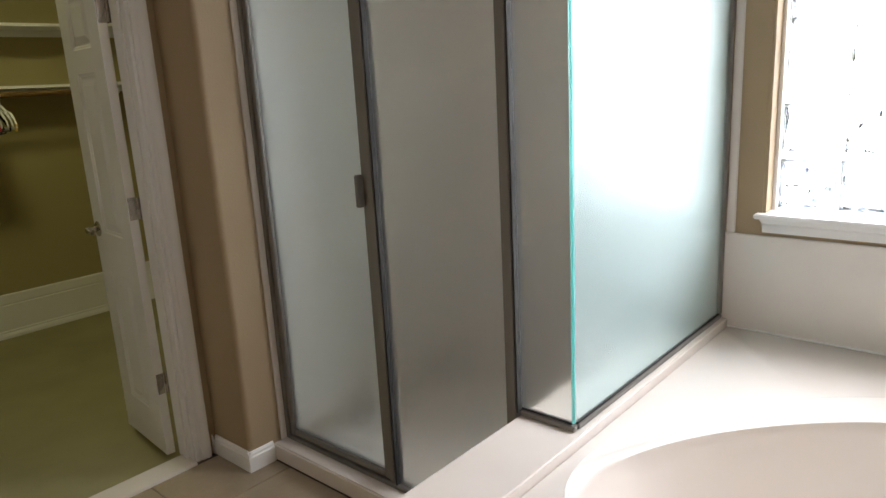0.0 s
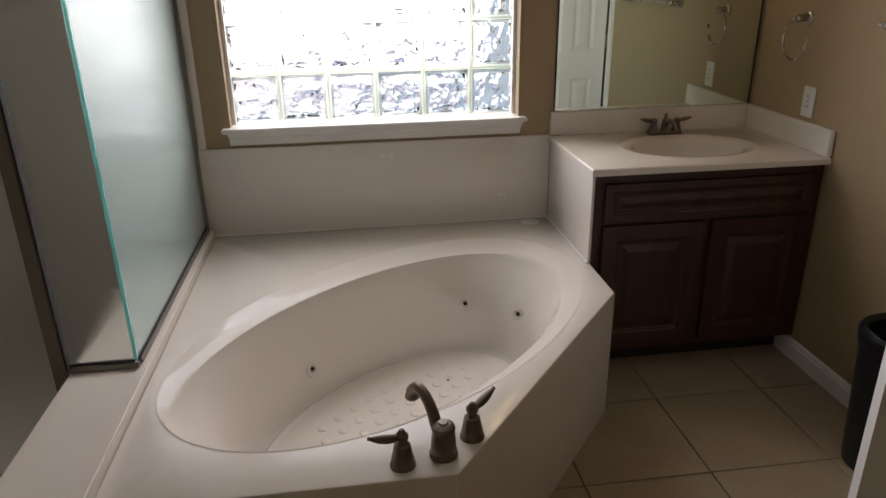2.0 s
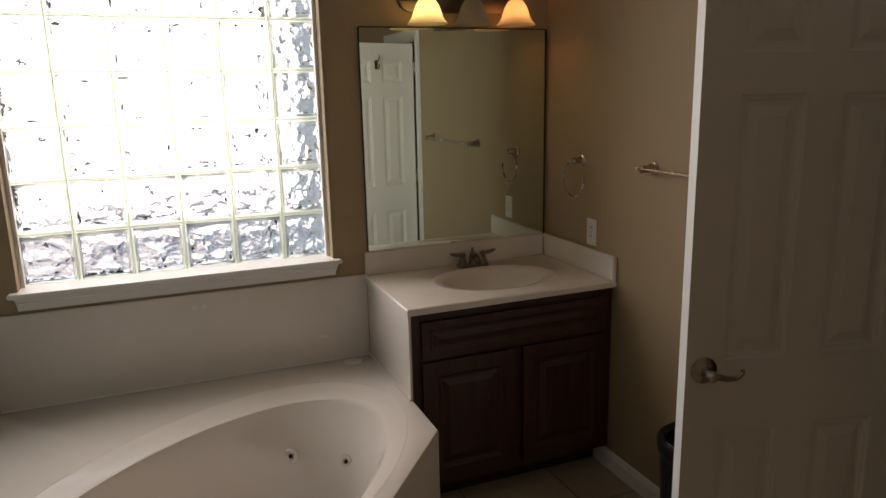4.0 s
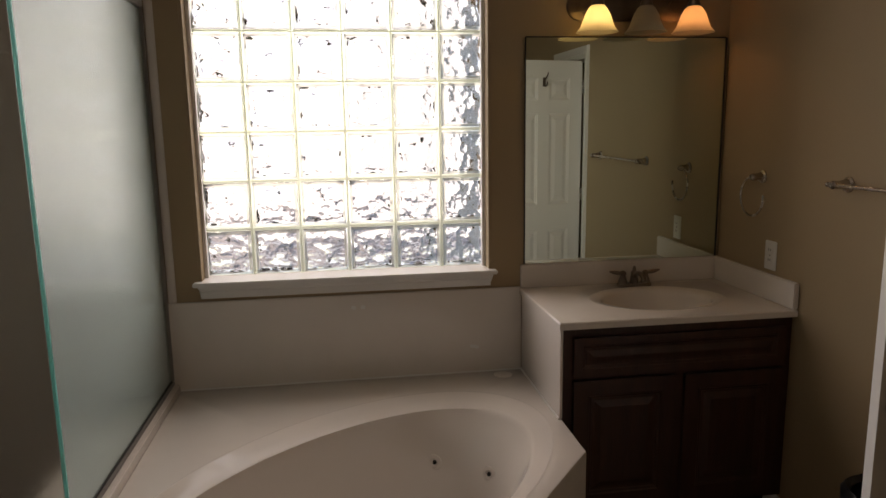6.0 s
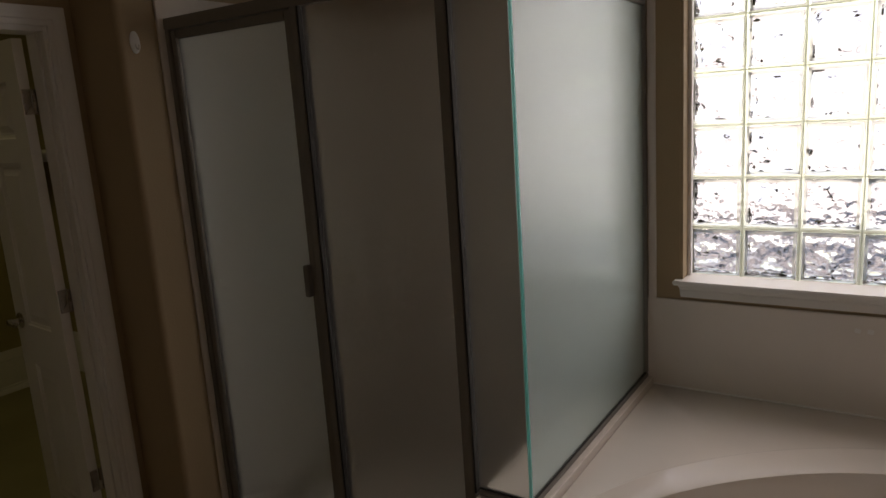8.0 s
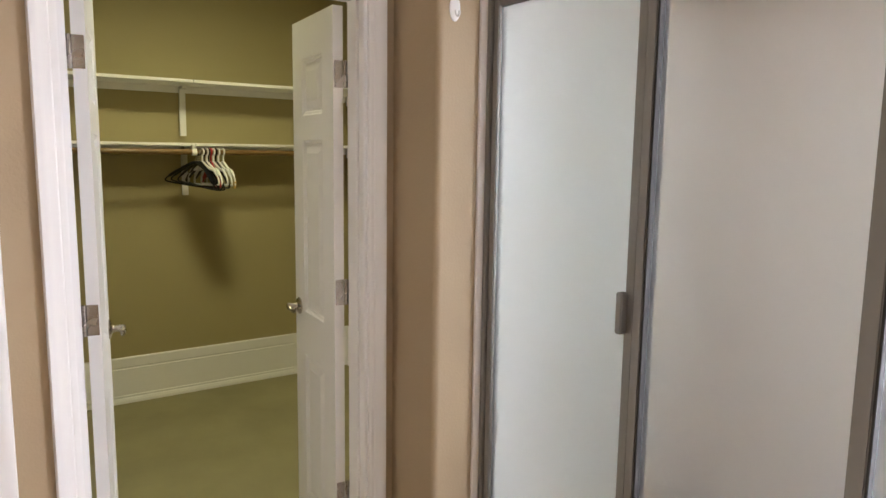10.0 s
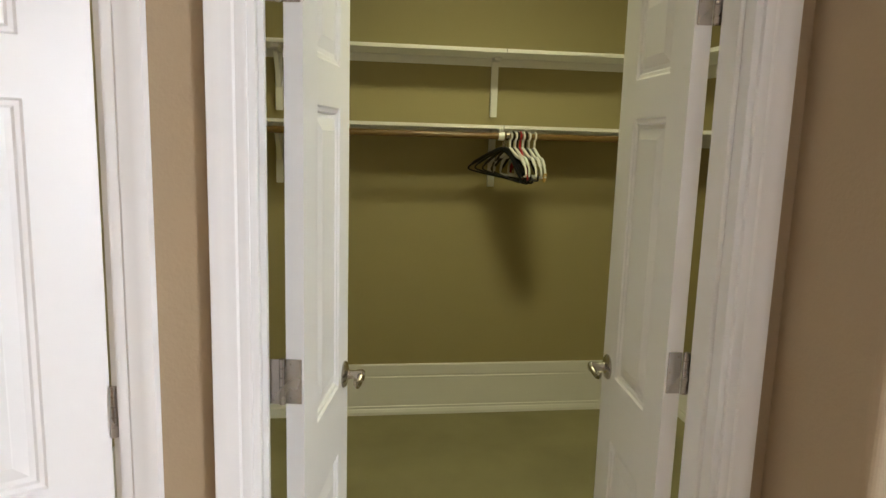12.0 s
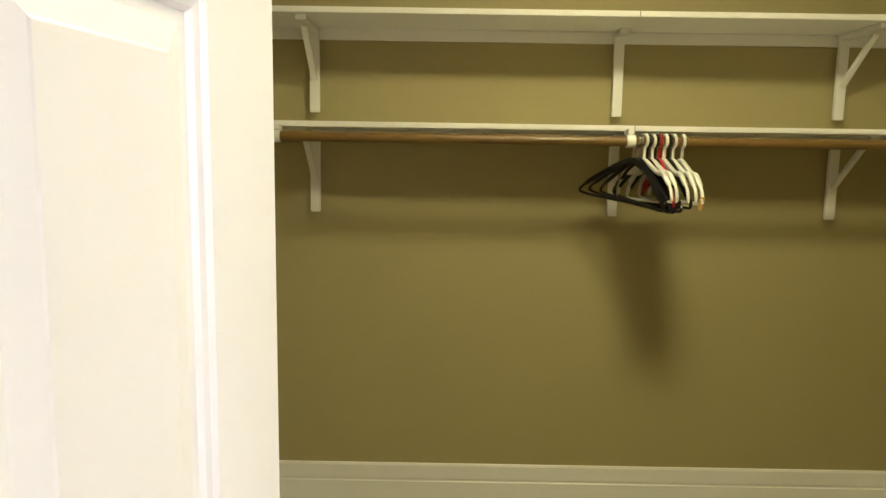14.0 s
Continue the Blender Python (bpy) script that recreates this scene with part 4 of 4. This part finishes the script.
hk = thing("adhesive_hook", pose(XJ + 0.0005, -1.268, 1.985), "oval white adhesive hook on the tan wall beside the shower", "wall hook")
bm = lathe(bmesh.new(), [(0, 0), (0.019, 0), (0.019, 0.003), (0.014, 0.006), (0, 0.007)], pose(0, 0, 0, 0, 90, 0), 24)
bmesh.ops.scale(bm, vec=(1, 1, 2.0), verts=bm.verts[:])
part("pad", bm, WPLASTIC, hk, smooth=True)
part("hook", tube(bmesh.new(), curve([(0.006, 0, -0.006), (0.012, 0, -0.020), (0.022, 0, -0.022), (0.026, 0, -0.010)]), 0.004, 8), WPLASTIC, hk, smooth=True)
rh = thing("robe_hook", pose(XR - 0.034 - 0.30 * math.cos(radians(14)) + 0.0086, WC1 - 0.046 + 0.30 * math.sin(radians(14)) + 0.0345, 1.84, 0, 0, 166), "small bronze robe hook on the back of the white door", "robe hook")
part("plate", box(bmesh.new(), (-0.011, -0.0055, -0.03), (0.011, -0.0005, 0.03), 0.002), BRONZE, rh)
part("hook", tube(bmesh.new(), curve([(0, -0.006, -0.02), (0, -0.030, -0.028), (0, -0.045, -0.008), (0, -0.040, 0.002)]), 0.004, 8), BRONZE, rh, smooth=True)
part("hook", tube(bmesh.new(), curve([(0, -0.006, 0.012), (0, -0.025, 0.022), (0, -0.050, 0.045), (0, -0.052, 0.060)]), 0.004, 8), BRONZE, rh, smooth=True)

# ---- closet ----
S1, S2, SD = 1.598, 1.967, 0.30
for z, nm in ((S1, "lower"), (S2, "upper")):
    sh = thing("closet_shelf", pose(CX, 0, z), f"long white painted {nm} closet shelf on a wall cleat", "shelf", "closet shelves")
    part("board", box(bmesh.new(), (0.001, CY0 + 0.001, -0.019), (SD, CY1 - 0.001, 0), 0.002), WHITE, sh)
    part("cleat", box(bmesh.new(), (0.001, CY0 + 0.02, -0.060), (0.019, CY1 - 0.02, -0.0195), 0.002), WHITE, sh)
    part("end_cleat", box(bmesh.new(), (0.020, CY1 - 0.019, -0.085), (SD - 0.01, CY1 - 0.001, -0.0195), 0.002), WHITE, sh)
    part("board_joint", box(bmesh.new(), (SD + 0.0002, -1.3535, -0.018), (SD + 0.0008, -1.3515, -0.001)), DARK, sh)
    side = thing("closet_shelf", pose(CX, 0, z), f"short white painted {nm} closet shelf on the end wall", "shelf", "closet shelves")
    part("board", box(bmesh.new(), (SD + 0.001, CY1 - SD, -0.019), (2.05, CY1 - 0.001, 0), 0.002), WHITE, side)
    part("cleat", box(bmesh.new(), (SD + 0.02, CY1 - 0.019, -0.085), (2.05, CY1 - 0.001, -0.0195), 0.002), WHITE, side)


def bracket(y, z, braced):
    b = thing("shelf_bracket", pose(CX + 0.0195, y, z - 0.0195), "white painted wooden shelf bracket with a diagonal brace" if braced else "white painted wooden shelf upright under the shelf joint", "shelf bracket", "shelf brackets")
    part("upright", box(bmesh.new(), (0, -0.018, -0.305), (0.018, 0.018, -0.019), 0.002), WHITE, b)
    part("arm", box(bmesh.new(), (0.0, -0.018, -0.0185), (0.255 if braced else 0.09, 0.018, -0.0005), 0.002), WHITE, b)
    if braced:
        o = box(bmesh.new(), (-0.120, -0.010, -0.008), (0.120, 0.010, 0.008), 0.002)
        o.transform(pose(0.112, 0, -0.105, 0, -41, 0))
        part("brace", o, WHITE, b)


for y in (-2.468, -1.353, -0.535):
    bracket(y, S2, y != -1.353)
    bracket(y, S1, y != -1.353)
RX, RZ = CX + 0.335, S1 - 0.053
for a, b in ((-2.530, -1.388), (-1.361, -0.500)):
    r = thing("closet_rod", pose(RX, a, RZ), "brown stained wooden closet rod under the lower shelf", "closet rod", "closet rods")
    part("pole", tube(bmesh.new(), [(0, 0, 0), (0, b - a, 0)], 0.0165, 20), ROD, r, smooth=True)
for y in (-2.539, -1.374, -0.491):
    h = thing("rod_hook", pose(RX, y, RZ), "white plastic rod holder under the lower shelf", "rod holder", "rod holders")
    bm = lathe(bmesh.new(), [(0, -0.014), (0.021, -0.014), (0.021, 0.014), (0, 0.014)], ALONG, 20)
    part("cup", bm, WPLASTIC, h)
    part("stem", box(bmesh.new(), (-0.050, -0.010, 0.022), (0.010, 0.010, 0.040), 0.002), WPLASTIC, h)


def hanger(y, turn, mat, label, droop=0.0, stem=None, wide=0.205, tip=None):
    """A clothes hanger on the rod, turned about its hook; droop lowers its end towards the doors. White ones have notched shoulders."""
    h = thing("clothes_hanger", pose(RX, y, RZ + 0.0185, 0, droop, turn), label, "clothes hanger", "clothes hangers")
    hook = [(0.020 * math.sin(a), 0, 0.0 + 0.020 * math.cos(a) - 0.016) for a in [math.radians(k) for k in (-100, -70, -40, -10, 20, 50, 80, 110, 140, 165)]] + [(0.0, 0, -0.048), (0.0, 0, -0.080)]
    part("hook", tube(bmesh.new(), curve(hook, 3), 0.0024 if stem is NICKEL else 0.0050, 8), stem or mat, h, smooth=True)
    if mat is WPLASTIC:
        half = [(wide, -0.196), (wide * 0.95, -0.168), (wide * 0.80, -0.140), (wide * 0.68, -0.122), (wide * 0.50, -0.119), (0.045, -0.098)]
    else:
        half = [(wide, -0.205), (wide * 0.86, -0.180), (wide * 0.45, -0.125), (0.035, -0.092)]
    low = half[0][1]
    arms = curve([(-x, 0, z) for x, z in half] + [(0, 0, -0.080)] + [(x, 0, z) for x, z in half[::-1]], 5)
    n = len(arms) - 1
    part("arm", tube(bmesh.new(), arms, [0.0112 if 0.12 < i / n < 0.88 else 0.0068 for i in range(n + 1)], 8, 0.7), mat, h, smooth=True)
    part("bar", tube(bmesh.new(), curve([(-wide, 0, low + 0.001), (-wide * 0.9, 0, low - 0.013), (0, 0, low - 0.015), (wide * 0.9, 0, low - 0.013), (wide, 0, low + 0.001)], 4), 0.0048, 8), mat, h, smooth=True)
    if tip:
        part("end_grip", tube(bmesh.new(), [(wide * 0.93, 0, low - 0.030), (wide * 0.96, 0, low - 0.010), (wide, 0, low + 0.012)], [0.006, 0.009, 0.007], 10), tip, h, "pale yellow end grip", smooth=True)
    return h


BL, WL = "black plastic clothes hanger on the closet rod", "white notched plastic clothes hanger on the closet rod"
for y, a, mat, lab, ste, droop, wide, tip in ((-1.341, 36, BLACK, BL, NICKEL, 6, 0.215, None), (-1.334, 27, BLACK, BL, NICKEL, 7, 0.21, None), (-1.326, 18, BLACK, BL, NICKEL, 6, 0.21, None), (-1.318, 8, BLACK, BL, NICKEL, 5, 0.205, None),
                                              (-1.306, 12, WPLASTIC, WL, None, -1, 0.185, None), (-1.294, 14, BLACK, BL, None, 3, 0.20, None), (-1.278, 9, WPLASTIC, WL, None, -1, 0.185, None), (-1.268, 8, BLACK, BL, None, 2, 0.20, None),
                                              (-1.252, -1, RED, "red plastic clothes hanger among black and white ones", None, 1, 0.19, None), (-1.236, 7, WPLASTIC, WL, None, 0, 0.19, None), (-1.221, 5, BLACK, BL, None, 2, 0.20, None),
                                              (-1.204, 6, WPLASTIC, WL, None, 0, 0.185, None), (-1.172, 3, WPLASTIC, "white notched plastic clothes hanger with a pale yellow end", None, 1, 0.185, YELLOW)):
    hanger(-1.359 + 0.93 * (y + 1.341), a, mat, lab, droop, ste, wide, tip)

cl = thing("closet_ceiling_light", pose(-2.76, -1.46, H - 0.0005), "round white glass dome light on the closet ceiling", "ceiling light")
part("base", lathe(bmesh.new(), [(0, 0), (0.13, 0), (0.13, -0.02), (0.12, -0.025), (0, -0.025)], n=36), WHITE, cl, smooth=True)
dome = part("dome", lathe(bmesh.new(), [(0.12, -0.0255), (0.135, -0.05), (0.12, -0.09), (0.08, -0.12), (0.0, -0.135)], n=36), SHADE, cl, smooth=True)
dome.visible_shadow = False

# ---- floor tiles ----
TS, TX, TY = 0.43, 1.735, -0.775
tile_meshes = {}
ground_set = thing("floor_tiles", pose(0, 0, -0.006), "beige ceramic floor tiles with thin dark joints", "floor tiles", "", "structure")


def tile(x0, y0, x1, y1):
    if x1 - x0 < 0.02 or y1 - y0 < 0.02:
        return
    key = (round(x1 - x0, 3), round(y1 - y0, 3))
    if key not in tile_meshes:
        me = bpy.data.meshes.new("tile")
        b = box(bmesh.new(), (0, 0, 0), (x1 - x0, y1 - y0, 0.006), 0)
        bmesh.ops.bevel(b, geom=[e for e in b.edges if all(v.co.z > 0.003 for v in e.verts)], offset=0.0015, segments=1, affect="EDGES")
        b.to_mesh(me)
        b.free()
        me.materials.append(TILE)
        tile_meshes[key] = me
    ob = new("tile", tile_meshes[key])
    ob.parent = ground_set
    ob.matrix_basis = Matrix.Translation((x0, y0, 0))


for i in range(-8, 5):
    for k in range(-8, 2):
        x0, y0 = TX + i * TS, TY + k * TS
        x1, y1 = x0 + TS - 0.005, y0 + TS - 0.005
        x0, x1, y0, y1 = max(x0, XW + 0.032), min(x1, 3.755), max(y0, YB + 0.001), min(y1, -0.002)
        if x1 < -0.18 and y1 > YS - 0.086:
            y1 = YS - 0.0865
        if x1 < X1 - 0.1 and y0 > -0.8:
            continue
        tile(x0, y0, x1, y1)
